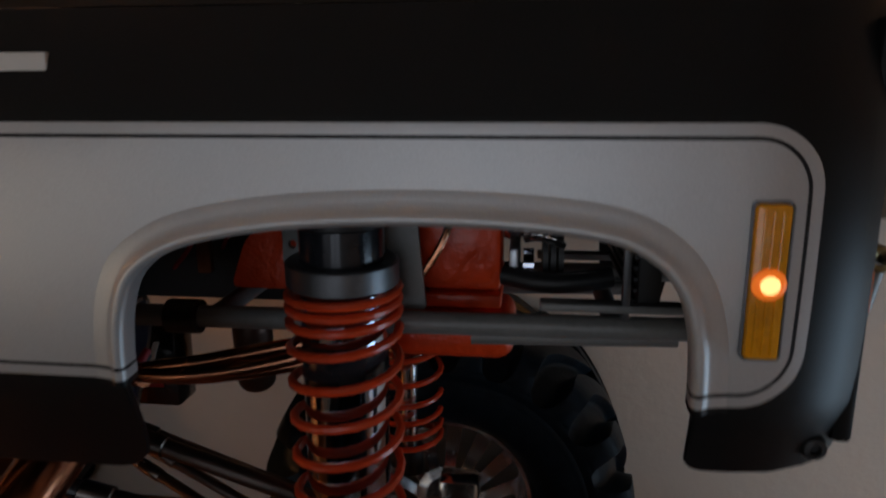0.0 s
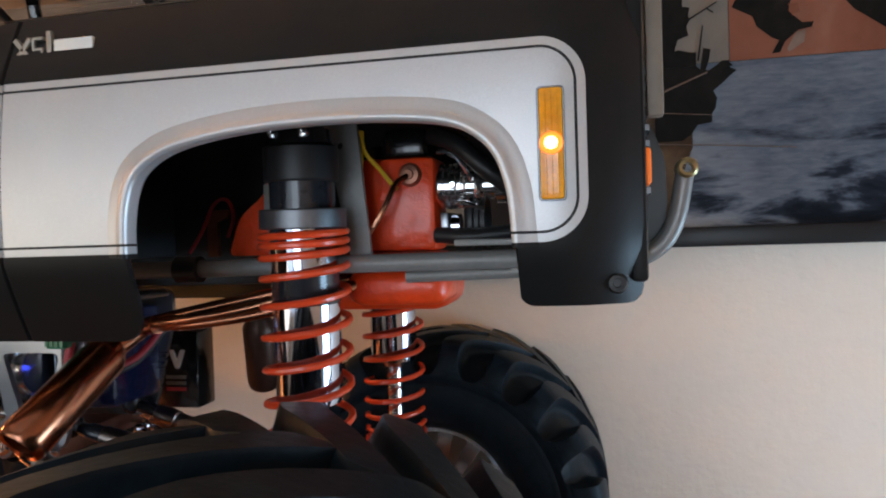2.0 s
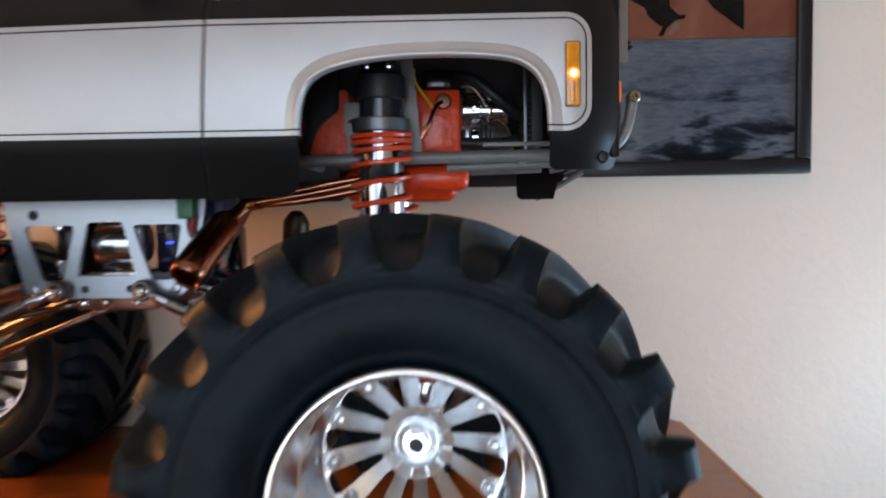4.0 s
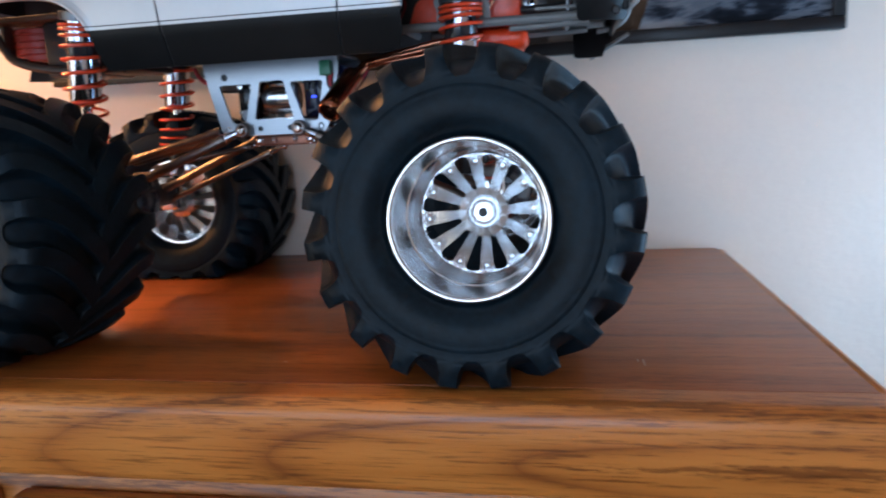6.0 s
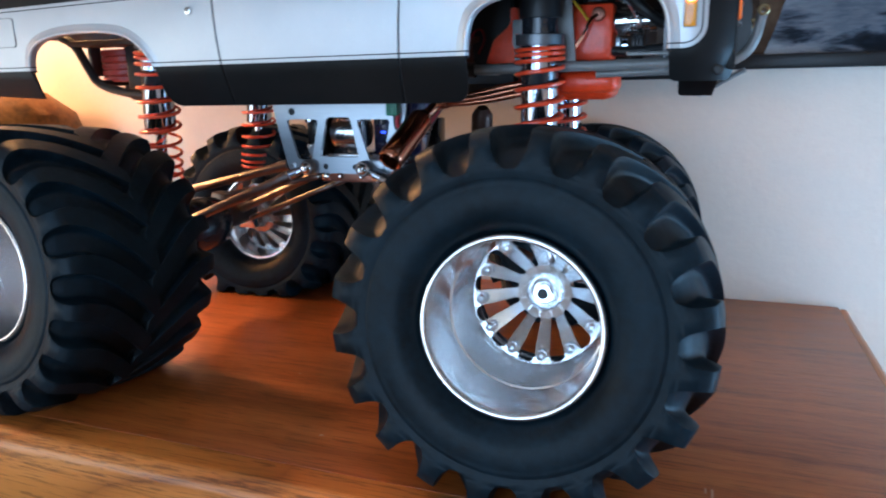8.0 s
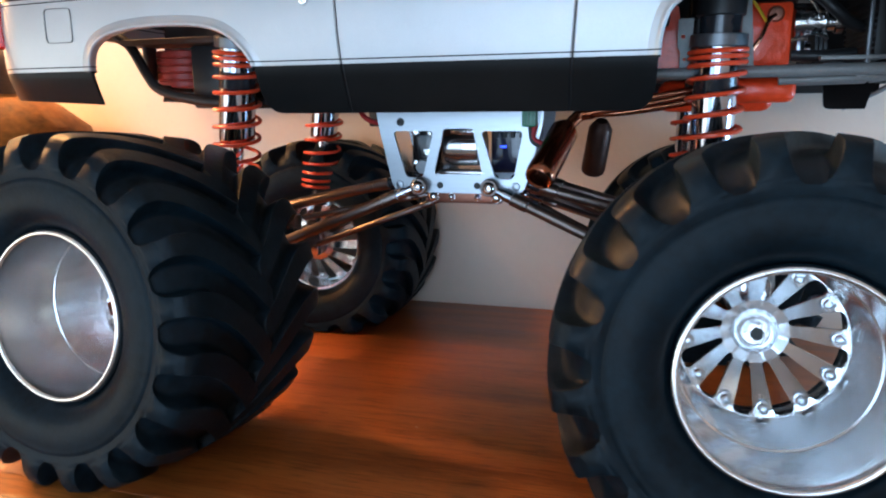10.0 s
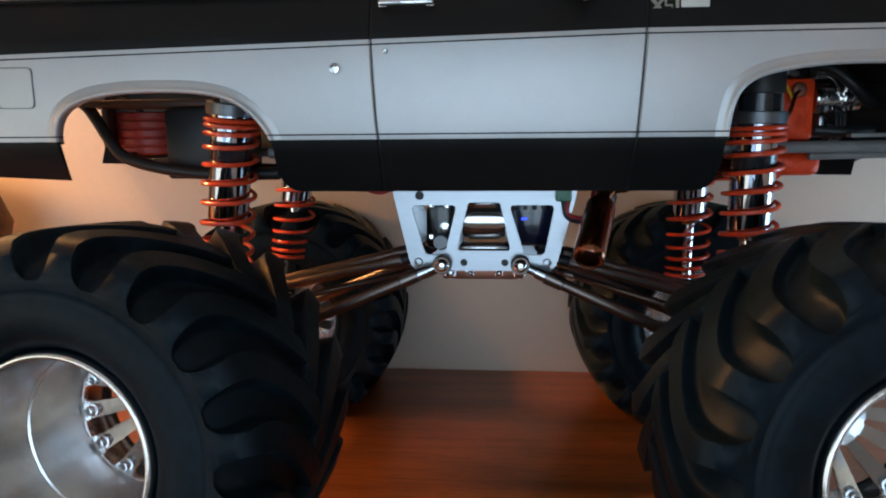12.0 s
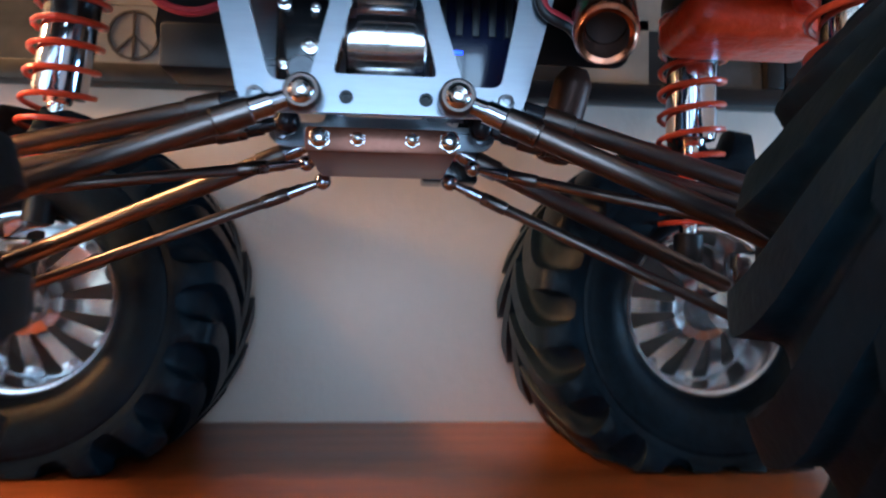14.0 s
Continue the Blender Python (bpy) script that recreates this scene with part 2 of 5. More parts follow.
def wood(name, dark, mid, light, gloss, scale=1.0, figure=0.0, across=False, open_grain=0.0):
    """Oak with the grain along x: long streaks, pores and, on the edge, flowing figure."""
    m, nt, b = nodes_of(name)
    turn = (lambda a, b, c: (b, a, c)) if across else (lambda a, b, c: (a, b, c))
    streak = noise_of(nt, coords(nt, turn(1.2 * scale, 38 * scale, 38 * scale)), 3.0, 6.0, 0.6, 0.25)
    pores = noise_of(nt, coords(nt, turn(14 * scale, 420 * scale, 420 * scale)), 2.5, 3.0, 0.6)
    broad = noise_of(nt, coords(nt, turn(1.0, 5.0, 5.0)), 2.2, 3.0)
    fac = math_node(nt, "ADD", math_node(nt, "MULTIPLY", streak, 0.62), math_node(nt, "MULTIPLY", broad, 0.38))
    if figure:
        w = node(nt, "ShaderNodeTexWave", Scale=1.6, Distortion=1.3, Detail=3.0, Detail_Scale=1.5)
        w.wave_type, w.rings_direction = "RINGS", "Y"
        tc = nt.nodes.new("ShaderNodeTexCoord")
        mp = nt.nodes.new("ShaderNodeMapping")
        mp.inputs["Scale"].default_value, mp.inputs["Location"].default_value = (1.5, 0.0, 13.0), (-0.230, 0.0, 0.43)
        nt.links.new(tc.outputs["Object"], mp.inputs["Vector"])
        nt.links.new(mp.outputs[0], w.inputs["Vector"])
        line = math_node(nt, "POWER", w.outputs["Fac"], 0.27)
        fac = math_node(nt, "ADD", math_node(nt, "MULTIPLY", fac, 1 - figure), math_node(nt, "MULTIPLY", line, figure * 0.85))
    col = ramp(nt, fac, [(0.30, dark), (0.50, mid), (0.68, light)])
    k = nt.nodes.new("ShaderNodeMix")
    k.data_type, k.blend_type = "RGBA", "MULTIPLY"
    k.inputs[0].default_value = 0.75
    nt.links.new(col, k.inputs[6])
    nt.links.new(ramp(nt, pores, [(0.36, (0.35, 0.30, 0.26)), (0.46, (1, 1, 1))]), k.inputs[7])
    tone = k.outputs[2]
    if open_grain:
        # dark open pores gathered in bands along the growth rings
        dash = noise_of(nt, coords(nt, turn(26, 330, 330)), 2.2, 3.0, 0.6)
        band = noise_of(nt, coords(nt, turn(1.0, 30, 30)), 2.4, 3.0, 0.5, 0.3)
        both = math_node(nt, "ADD", dash, math_node(nt, "MULTIPLY_ADD", band, 1.5, -0.75))
        o = nt.nodes.new("ShaderNodeMix")
        o.data_type, o.blend_type = "RGBA", "MULTIPLY"
        o.inputs[0].default_value = open_grain
        nt.links.new(tone, o.inputs[6])
        nt.links.new(ramp(nt, both, [(0.34, (0.20, 0.13, 0.09)), (0.44, (1, 1, 1))]), o.inputs[7])
        tone = o.outputs[2]
    nt.links.new(tone, b.inputs["Base Color"])
    nt.links.new(math_node(nt, "MULTIPLY_ADD", streak, 0.2, gloss), b.inputs["Roughness"])
    b.inputs["Coat Weight"].default_value = 0.09
    b.inputs["Coat Roughness"].default_value = 0.18
    add_bump(nt, b, pores, 0.25, 0.0006)
    return m


WOOD_TOP = wood("stained_oak_top", (0.200, 0.047, 0.008), (0.335, 0.095, 0.015), (0.430, 0.142, 0.026), 0.24, open_grain=0.35)
WOOD_EDGE = wood("golden_oak_edge", (0.24, 0.072, 0.011), (0.48, 0.168, 0.025), (0.59, 0.228, 0.040), 0.27, 0.8, 0.34, open_grain=0.62)

WOOD_SIDE = wood("golden_oak_side", (0.34, 0.105, 0.018), (0.54, 0.205, 0.036), (0.64, 0.275, 0.062), 0.22, 0.8, 0.0, True)


def sea_photo():
    """Swell with dark troughs, foam to one side, calmer and paler towards the top."""
    m, nt, b = nodes_of("sea_photograph")
    sep = nt.nodes.new("ShaderNodeSeparateXYZ")
    tc = nt.nodes.new("ShaderNodeTexCoord")
    nt.links.new(tc.outputs["Object"], sep.inputs[0])
    n1 = noise_of(nt, coords(nt, (13, 1, 44)), 1.4, 6.0, 0.55, 0.35)
    n2 = noise_of(nt, coords(nt, (60, 1, 260)), 1.4, 5.0, 0.65, 0.3)
    high = math_node(nt, "MULTIPLY_ADD", sep.outputs["Z"], 11.0, 0.5)
    high = math_node(nt, "MINIMUM", math_node(nt, "MAXIMUM", high, 0.0), 1.0)
    crest = math_node(nt, "MINIMUM", math_node(nt, "SUBTRACT", n1, 0.47), 0.05)
    swell = math_node(nt, "MULTIPLY", crest, math_node(nt, "MAXIMUM", math_node(nt, "MULTIPLY_ADD", high, -4.2, 3.6), 0.45))
    ripple = math_node(nt, "MULTIPLY", math_node(nt, "SUBTRACT", n2, 0.5), 0.30)
    foam = math_node(nt, "MULTIPLY", math_node(nt, "MAXIMUM", math_node(nt, "MULTIPLY_ADD", sep.outputs["X"], -7.0, -0.22), 0.0), math_node(nt, "MULTIPLY_ADD", high, -1.0, 1.1))
    f = math_node(nt, "ADD", math_node(nt, "ADD", swell, ripple), math_node(nt, "MULTIPLY_ADD", high, 0.16, 0.395))
    f = math_node(nt, "ADD", f, foam)
    nt.links.new(ramp(nt, f, [(0.10, (0.004, 0.006, 0.010)), (0.34, (0.014, 0.018, 0.027)), (0.50, (0.070, 0.086, 0.112)), (0.92, (0.25, 0.275, 0.305))]), b.inputs["Base Color"])
    b.inputs["Roughness"].default_value = 0.5
    b.inputs["Specular IOR Level"].default_value = 0.07
    return m


SEA = sea_photo()


def photo(name, stops, stretch, scale):
    m, nt, b = nodes_of(name)
    nt.links.new(ramp(nt, noise_of(nt, coords(nt, stretch), scale, 5.0, 0.6, 0.4), stops), b.inputs["Base Color"])
    b.inputs["Roughness"].default_value = 0.5
    b.inputs["Specular IOR Level"].default_value = 0.07
    return m


RED_PHOTO = photo("reddish_photograph", [(0.30, (0.017, 0.009, 0.006)), (0.42, (0.139, 0.049, 0.029)), (0.6, (0.191, 0.075, 0.046)), (0.75, (0.244, 0.128, 0.087))], (1, 1, 1), 9)
BROWN_PHOTO = photo("brown_photograph", [(0.3, (0.012, 0.008, 0.006)), (0.5, (0.058, 0.035, 0.020)), (0.7, (0.151, 0.104, 0.064))], (1, 1, 1), 14)
CARD_PHOTO = photo("grey_card", [(0.3, (0.17, 0.175, 0.18)), (0.7, (0.24, 0.245, 0.25))], (1, 1, 1), 20)
GREY_PHOTO = photo("grey_photograph", [(0.3, (0.035, 0.038, 0.038)), (0.6, (0.083, 0.087, 0.087)), (0.8, (0.125, 0.129, 0.129))], (1, 1, 2), 16)
PALE_PHOTO = photo("pale_photograph", [(0.3, (0.174, 0.168, 0.151)), (0.6, (0.290, 0.278, 0.249)), (0.8, (0.348, 0.336, 0.313))], (1, 1, 1), 10)
DARK_PHOTO = photo("dark_photograph", [(0.3, (0.003, 0.003, 0.0025)), (0.6, (0.009, 0.0075, 0.006)), (0.8, (0.026, 0.020, 0.016))], (1, 1, 1), 60)
SKY_PHOTO = photo("dull_sky_photograph", [(0.3, (0.125, 0.105, 0.088)), (0.7, (0.185, 0.158, 0.132))], (1, 1, 1), 12)
TAN_PHOTO = photo("tan_photograph", [(0.3, (0.09, 0.06, 0.045)), (0.7, (0.20, 0.14, 0.11))], (1, 1, 1), 40)
CREAM_PHOTO = photo("cream_photograph", [(0.3, (0.30, 0.21, 0.14)), (0.5, (0.42, 0.32, 0.23)), (0.7, (0.52, 0.42, 0.32))], (1, 1, 1), 7)
CLOTH = photo("patterned_grey_cloth", [(0.42, (0.012, 0.009, 0.006)), (0.5, (0.055, 0.042, 0.026)), (0.58, (0.14, 0.11, 0.075))], (1, 1, 1), 90)


# ---- mesh helpers ----
def part(name, bm, material, parent=None, label="", smooth=True, angle=40):
    me = bpy.data.meshes.new(name)
    bmesh.ops.recalc_face_normals(bm, faces=bm.faces)
    lim = radians(angle)
    for f in bm.faces:
        f.smooth = smooth
    for e in bm.edges:
        if len(e.link_faces) == 2 and e.calc_face_angle(0) > lim:
            e.smooth = False
    bm.to_mesh(me)
    bm.free()
    for mt in material if isinstance(material, (list, tuple)) else (material,):
        me.materials.append(mt)
    ob = new(name, me)
    ob.parent = parent
    if label:
        ob["label"] = label
    return ob


def thing(name, m, label, category, group="", kind=""):
    return tagged(placed(new(name), m), label, category, group, kind)


def placed(ob, m):
    ob.matrix_basis = m
    return ob


def box(bm, x0, x1, y0, y1, z0, z1, bevel=0.0, seg=2):
    made = bmesh.ops.create_cube(bm, size=1.0)["verts"]
    for v in made:
        v.co = Vector(((x0 + x1) / 2 + v.co.x * (x1 - x0), (y0 + y1) / 2 + v.co.y * (y1 - y0), (z0 + z1) / 2 + v.co.z * (z1 - z0)))
    if bevel:
        edges = list({e for v in made for e in v.link_edges})
        made = bmesh.ops.bevel(bm, geom=edges, offset=bevel, segments=seg, profile=0.5, affect="EDGES")["verts"]
    return made


def boxed(*a, **k):
    bm = bmesh.new()
    box(bm, *a, **k)
    return bm


def tube(bm, pts, radius, seg=12, caps=True):
    """A round tube along points; radius may be a list."""
    pts = [Vector(p) for p in pts]
    radii = radius if isinstance(radius, (list, tuple)) else [radius] * len(pts)
    rings, side = [], None
    for k, p in enumerate(pts):
        d = (pts[min(k + 1, len(pts) - 1)] - pts[max(k - 1, 0)]).normalized()
        if side is None:
            side = d.orthogonal().normalized()
        side = (side - d * side.dot(d)).normalized()
        up = d.cross(side)
        rings.append([bm.verts.new(p + radii[k] * (math.cos(a) * side + math.sin(a) * up)) for a in (2 * math.pi * j / seg for j in range(seg))])
    for a, c in zip(rings, rings[1:]):
        for j in range(seg):
            bm.faces.new((a[j], a[(j + 1) % seg], c[(j + 1) % seg], c[j]))
    if caps:
        bm.faces.new(rings[0][::-1])
        bm.faces.new(rings[-1])


def tubed(pts, radius, seg=12, caps=True):
    bm = bmesh.new()
    tube(bm, pts, radius, seg, caps)
    return bm


def lathe(bm, profile, seg=48, closed=False):
    """Turns (radius, y) pairs round the y axis."""
    rings = []
    for r, y in profile:
        rings.append([bm.verts.new((r * math.cos(a), y, r * math.sin(a))) for a in (2 * math.pi * j / seg for j in range(seg))])
    pairs = list(zip(rings, rings[1:])) + ([(rings[-1], rings[0])] if closed else [])
    for a, c in pairs:
        for j in range(seg):
            bm.faces.new((a[j], a[(j + 1) % seg], c[(j + 1) % seg], c[j]))
    return rings


def upright(bm):
    """Lays a lathed shape's y axis along z."""
    bmesh.ops.transform(bm, matrix=Matrix.Rotation(radians(90), 4, "X"), verts=bm.verts)
    return bm


def smooth_path(pts, n=6):
    """A Catmull-Rom curve through points."""
    p = [Vector(q) for q in pts]
    p = [2 * p[0] - p[1]] + p + [2 * p[-1] - p[-2]]
    out = []
    for k in range(1, len(p) - 2):
        for j in range(n):
            t = j / n
            out.append(0.5 * (2 * p[k] + (p[k + 1] - p[k - 1]) * t + (2 * p[k - 1] - 5 * p[k] + 4 * p[k + 1] - p[k + 2]) * t * t + (3 * p[k] - p[k - 1] - 3 * p[k + 1] + p[k + 2]) * t ** 3))
    return out + [p[-2]]


def rounded(pts, r, n=4):
    """A polygon with its corners rounded."""
    out = []
    m = len(pts)
    for k in range(m):
        a, b, c = (Vector(pts[(k + j) % m]) for j in (-1, 0, 1))
        rr = min(r, (a - b).length * 0.45, (c - b).length * 0.45)
        p, q = b + (a - b).normalized() * rr, b + (c - b).normalized() * rr
        for j in range(n + 1):
            t = j / n
            out.append(tuple((1 - t) ** 2 * p + 2 * t * (1 - t) * b + t * t * q))
    return out


def circle(x, z, r, n=14):
    return [(x + r * math.cos(2 * math.pi * k / n), z + r * math.sin(2 * math.pi * k / n)) for k in range(n)]


def plate(bm, outline, holes, y0, y1):
    """A flat plate in the xz plane with holes through it."""
    loops = [outline] + list(holes)
    faces = []
    sides = []
    for y in (y0, y1):
        edges, rows = [], []
        for lp in loops:
            vs = [bm.verts.new((x, y, z)) for x, z in lp]
            rows.append(vs)
            edges += [bm.edges.new((vs[k], vs[(k + 1) % len(vs)])) for k in range(len(vs))]
        bmesh.ops.triangle_fill(bm, edges=edges, use_beauty=True)
        sides.append(rows)
    for a, b in zip(*sides):
        for k in range(len(a)):
            j = (k + 1) % len(a)
            bm.faces.new((a[k], a[j], b[j], b[k]))


def plated(outline, holes, y0, y1):
    bm = bmesh.new()
    plate(bm, outline, holes, y0, y1)
    return bm


def helix(cx, cy, z_list, r, turns_pts=18):
    """A coil whose height at each whole turn is given."""
    pts = []
    for k in range(len(z_list) - 1):
        for j in range(turns_pts):
            t = j / turns_pts
            a = 2 * math.pi * t
            pts.append((cx + r * math.cos(a), cy + r * math.sin(a), z_list[k] * (1 - t) + z_list[k + 1] * t))
    return pts


def wall_sheet(name, x0, x1, y0, y1, z0, z1, material, label, category="wall"):
    return tagged(part(name, boxed(x0, x1, y0, y1, z0, z1), material, smooth=False), label, category, kind="structure")


# ---- the room ----
MID = 0.0985          # the truck's centre line
WALL_Y = 0.2835
FLOOR_Z, CEIL_Z = -0.84, 1.62
wall_sheet("wall_north", -2.3, 0.8, WALL_Y, WALL_Y + 0.1, FLOOR_Z, CEIL_Z, WALLPAINT, "cream painted wall with a fine orange-peel texture")


def wall_with_window(name, across, lo, hi, at0, at1, w0, w1, z0, z1, label):
    """A wall with one opening; across is the axis along which it runs."""
    bm = bmesh.new()
    for a0, a1, b0, b1 in ((lo, w0, FLOOR_Z, CEIL_Z), (w1, hi, FLOOR_Z, CEIL_Z), (w0, w1, FLOOR_Z, z0), (w0, w1, z1, CEIL_Z)):
        if across == "y":
            box(bm, at0, at1, a0, a1, b0, b1)
        else:
            box(bm, a0, a1, at0, at1, b0, b1)
    return tagged(part(name, bm, TAUPE, smooth=False), label, "wall", kind="structure")


# the west opening is made up, to go with the added fill
wall_with_window("wall_west", "y", -2.8, WALL_Y, -2.4, -2.3, -2.70, -0.86, -0.72, 0.42, "taupe painted side wall with an added opening for the west fill")
wall_with_window("wall_east", "y", -2.8, WALL_Y, 0.70, 0.80, -0.11, 0.20, -0.22, 0.10, "taupe painted wall with a bright window opening")
wall_with_window("wall_south", "x", -2.3, 0.7, -2.9, -2.8, -2.10, 0.47, -0.66, 0.90, "taupe painted wall with a bright window opening")
wall_sheet("floor", -2.4, 0.8, -2.9, WALL_Y + 0.1, FLOOR_Z - 0.1, FLOOR_Z, CARPET, "brown carpeted floor of the room", "floor")
wall_sheet("ceiling", -2.4, 0.8, -2.9, WALL_Y + 0.1, CEIL_Z, CEIL_Z + 0.1, CEILPAINT, "plain white ceiling", "ceiling")

# ---- the dresser under the truck ----
TAB_X0, TAB_X1, TAB_Y0, TAB_Y1 = -1.24, 0.197, -0.108, WALL_Y - 0.0015
dresser = thing("dresser", pose(0, 0, 0), "stained oak dresser with a rounded golden front edge", "dresser")
bm = bmesh.new()
box(bm, TAB_X0 + 0.004, TAB_X1 - 0.004, -0.0841, TAB_Y1, -0.022, 0.0, 0.0003)
part("top_panel", bm, WOOD_TOP, dresser, "reddish stained oak top")


def nosing(pts_x, y_in, y_out):
    """The moulded edge: a bullnose above a flat band."""
    prof = [(y_in, -0.0002)]
    for k in range(9):
        a = math.pi / 2 * k / 8
        prof.append((y_out + 0.010 - 0.010 * math.sin(a), -0.0002 - 0.010 + 0.010 * math.cos(a)))
    prof += [(y_out, -0.044), (y_out + 0.004, -0.050), (y_in, -0.050)]
    b = bmesh.new()
    rows = [[b.verts.new((x, y, z)) for y, z in prof] for x in pts_x]
    for a, c in zip(rows, rows[1:]):
        for k in range(len(prof)):
            j = (k + 1) % len(prof)
            b.faces.new((a[k], a[j], c[j], c[k]))
    b.faces.new(rows[0])
    b.faces.new(rows[-1][::-1])
    return b


part("front_edge", nosing([TAB_X0 + (TAB_X1 - TAB_X0) * k / 24 for k in range(25)], -0.0842, TAB_Y0), WOOD_EDGE, dresser, "golden oak bullnose front edge")
bm = bmesh.new()
box(bm, TAB_X1 - 0.0038, TAB_X1 + 0.003, -0.100, TAB_Y1, -0.050, -0.0006, 0.003)
part("side_edge", bm, WOOD_SIDE, dresser, "golden oak side edge")
part("carcass", boxed(TAB_X0 + 0.02, TAB_X1 - 0.012, -0.085, TAB_Y1 - 0.002, FLOOR_Z, -0.0505, 0.003), WOOD_EDGE, dresser)
for k in range(3):
    x0 = TAB_X0 + 0.030 + k * 0.466
    for j in range(3):
        z1 = -0.068 - j * 0.25
        drawer = part("drawer", boxed(x0, x0 + 0.45, -0.100, -0.0855, z1 - 0.235, z1, 0.004), WOOD_EDGE, dresser)
        knob = bmesh.new()
        lathe(knob, [(0.0, -0.128), (0.012, -0.126), (0.016, -0.119), (0.010, -0.110), (0.007, -0.1005)], 20)
        bmesh.ops.translate(knob, vec=(x0 + 0.225, 0, z1 - 0.117), verts=knob.verts)
        part("knob", knob, DARKBROWN, drawer)

scuff = surf("pale_scuff", (0.42, 0.26, 0.18), 0.6)
for x, y, w, d in ((0.089, -0.046, 0.0006, 0.0050), (0.086, -0.043, 0.0004, 0.0022), (-0.118, -0.052, 0.0012, 0.0008), (-0.176, 0.020, 0.0010, 0.0006)):
    part("scuff_mark", boxed(x - w, x + w, y - d, y + d, -0.0002, 0.00015, 0.0001), scuff, dresser, "pale scuff mark")

# ---- the low stand with the speaker, beside the dresser ----
SP_X, SP_Y, SP_Z0 = 0.352, 0.105, -0.146
stand = thing("side_stand", pose(SP_X, SP_Y, FLOOR_Z), "low brown wooden side stand beside the dresser", "side table")
h = SP_Z0 - FLOOR_Z
part("tabletop", boxed(-0.055, 0.22, -0.16, 0.055, h - 0.02, h, 0.003), WOOD_EDGE, stand)
for sx in (-0.045, 0.185):
    for sy in (-0.145, 0.025):
        part("leg", boxed(sx, sx + 0.022, sy, sy + 0.022, 0, h - 0.0205, 0.002), WOOD_EDGE, stand)
speaker = thing("smart_speaker", pose(SP_X, SP_Y, SP_Z0), "charcoal cloth cylinder smart speaker on the low stand", "speaker")
bm = bmesh.new()
lathe(bm, [(0.0, 0.0), (0.040, 0.0), (0.0425, 0.002), (0.043, 0.006), (0.043, 0.140), (0.0425, 0.1435), (0.041, 0.1455)], 64)
part("body", upright(bm), SPEAKER_CLOTH, speaker)
bm = bmesh.new()
lathe(bm, [(0.041, 0.1455), (0.0405, 0.147), (0.036, 0.1476), (0.0355, 0.1470), (0.0, 0.1470)], 64)
part("top_plate", upright(bm), SPEAKER_TOP, speaker, "grey top plate with control buttons")
for a in range(4):
    bm = bmesh.new()
    lathe(bm, [(0.0, 0.1478), (0.0032, 0.1478), (0.0036, 0.1471)], 14)
    upright(bm)
    bmesh.ops.translate(bm, vec=(0.022 * math.cos(a * math.pi / 2), 0.022 * math.sin(a * math.pi / 2), 0), verts=bm.verts)
    part("button", bm, SPEAKER_CLOTH, speaker)
for v in speaker.children:
    v.rotation_euler = (0, 0, 0)

# ---- the framed pictures on the wall ----
FW = 0.0115


def framed_picture(x0, x1, z0, z1, label):
    """A black frame round a dark backing; returns the picture and a helper for the prints in it."""
    ox = (x0 + x1) / 2
    pic = thing("framed_picture", pose(ox, WALL_Y - 0.001, z0), label, "picture", "pictures on the wall")
    bm = bmesh.new()
    for a0, a1, b0, b1 in ((x0, x1, z0, z0 + FW), (x0, x1, z1 - FW, z1), (x0, x0 + FW, z0 + FW, z1 - FW), (x1 - FW, x1, z0 + FW, z1 - FW)):
        box(bm, a0 - ox, a1 - ox, -0.0135, 0.0, b0 - z0, b1 - z0, 0.0012)
    part("frame", bm, FRAMEBLACK, pic, "narrow black picture frame")
    part("backing", boxed(x0 + FW - ox - 0.001, x1 - FW - ox + 0.001, -0.0088, -0.002, FW - 0.001, z1 - FW - z0 + 0.001), BLACK, pic, smooth=False)

    def panel(a0, a1, b0, b1, material, words, lift=0.0005):
        cx, cz = (a0 + a1) / 2, (b0 + b1) / 2
        ob = part("photograph", boxed(a0 - cx, a1 - cx, -lift, 0.0, b0 - cz, b1 - cz), material, pic, words, smooth=False)
        ob.location = (cx - ox, -0.0088, cz - z0)
        return ob

    return pic, panel


PX1, PZ0 = 0.296, 0.199
poster, panel = framed_picture(0.081, PX1, PZ0, 0.62, "black framed photograph of a grey sea hanging on the wall")
panel(0.118, PX1 - FW, PZ0 + FW, 0.305, SEA, "grey sea with white foam")
panel(0.1545, PX1 - FW, 0.3055, 0.47, RED_PHOTO, "reddish brown photograph")
panel(0.118, 0.1540, 0.3055, 0.47, SKY_PHOTO, "pale strip of sky")


def printed(outline, material, words, lift=0.0009):
    """A flat patch of one tone printed on the poster."""
    cx, cz = outline[0]
    ob = part("photograph", plated([(x - cx, z - cz) for x, z in outline], [], -lift, 0.0), material, poster, words, smooth=False)
    ob.location = (cx - (0.081 + PX1) / 2, -0.0088, cz - PZ0)


def stroke(a, b, w, material, words, lift=0.0011):
    d = Vector((b[0] - a[0], 0, b[1] - a[1])).normalized() * w / 2
    printed([(a[0] - d.z, a[1] + d.x), (b[0] - d.z * 0.6, b[1] + d.x * 0.6), (b[0] + d.z * 0.6, b[1] - d.x * 0.6), (a[0] + d.z, a[1] - d.x)], material, words, lift)


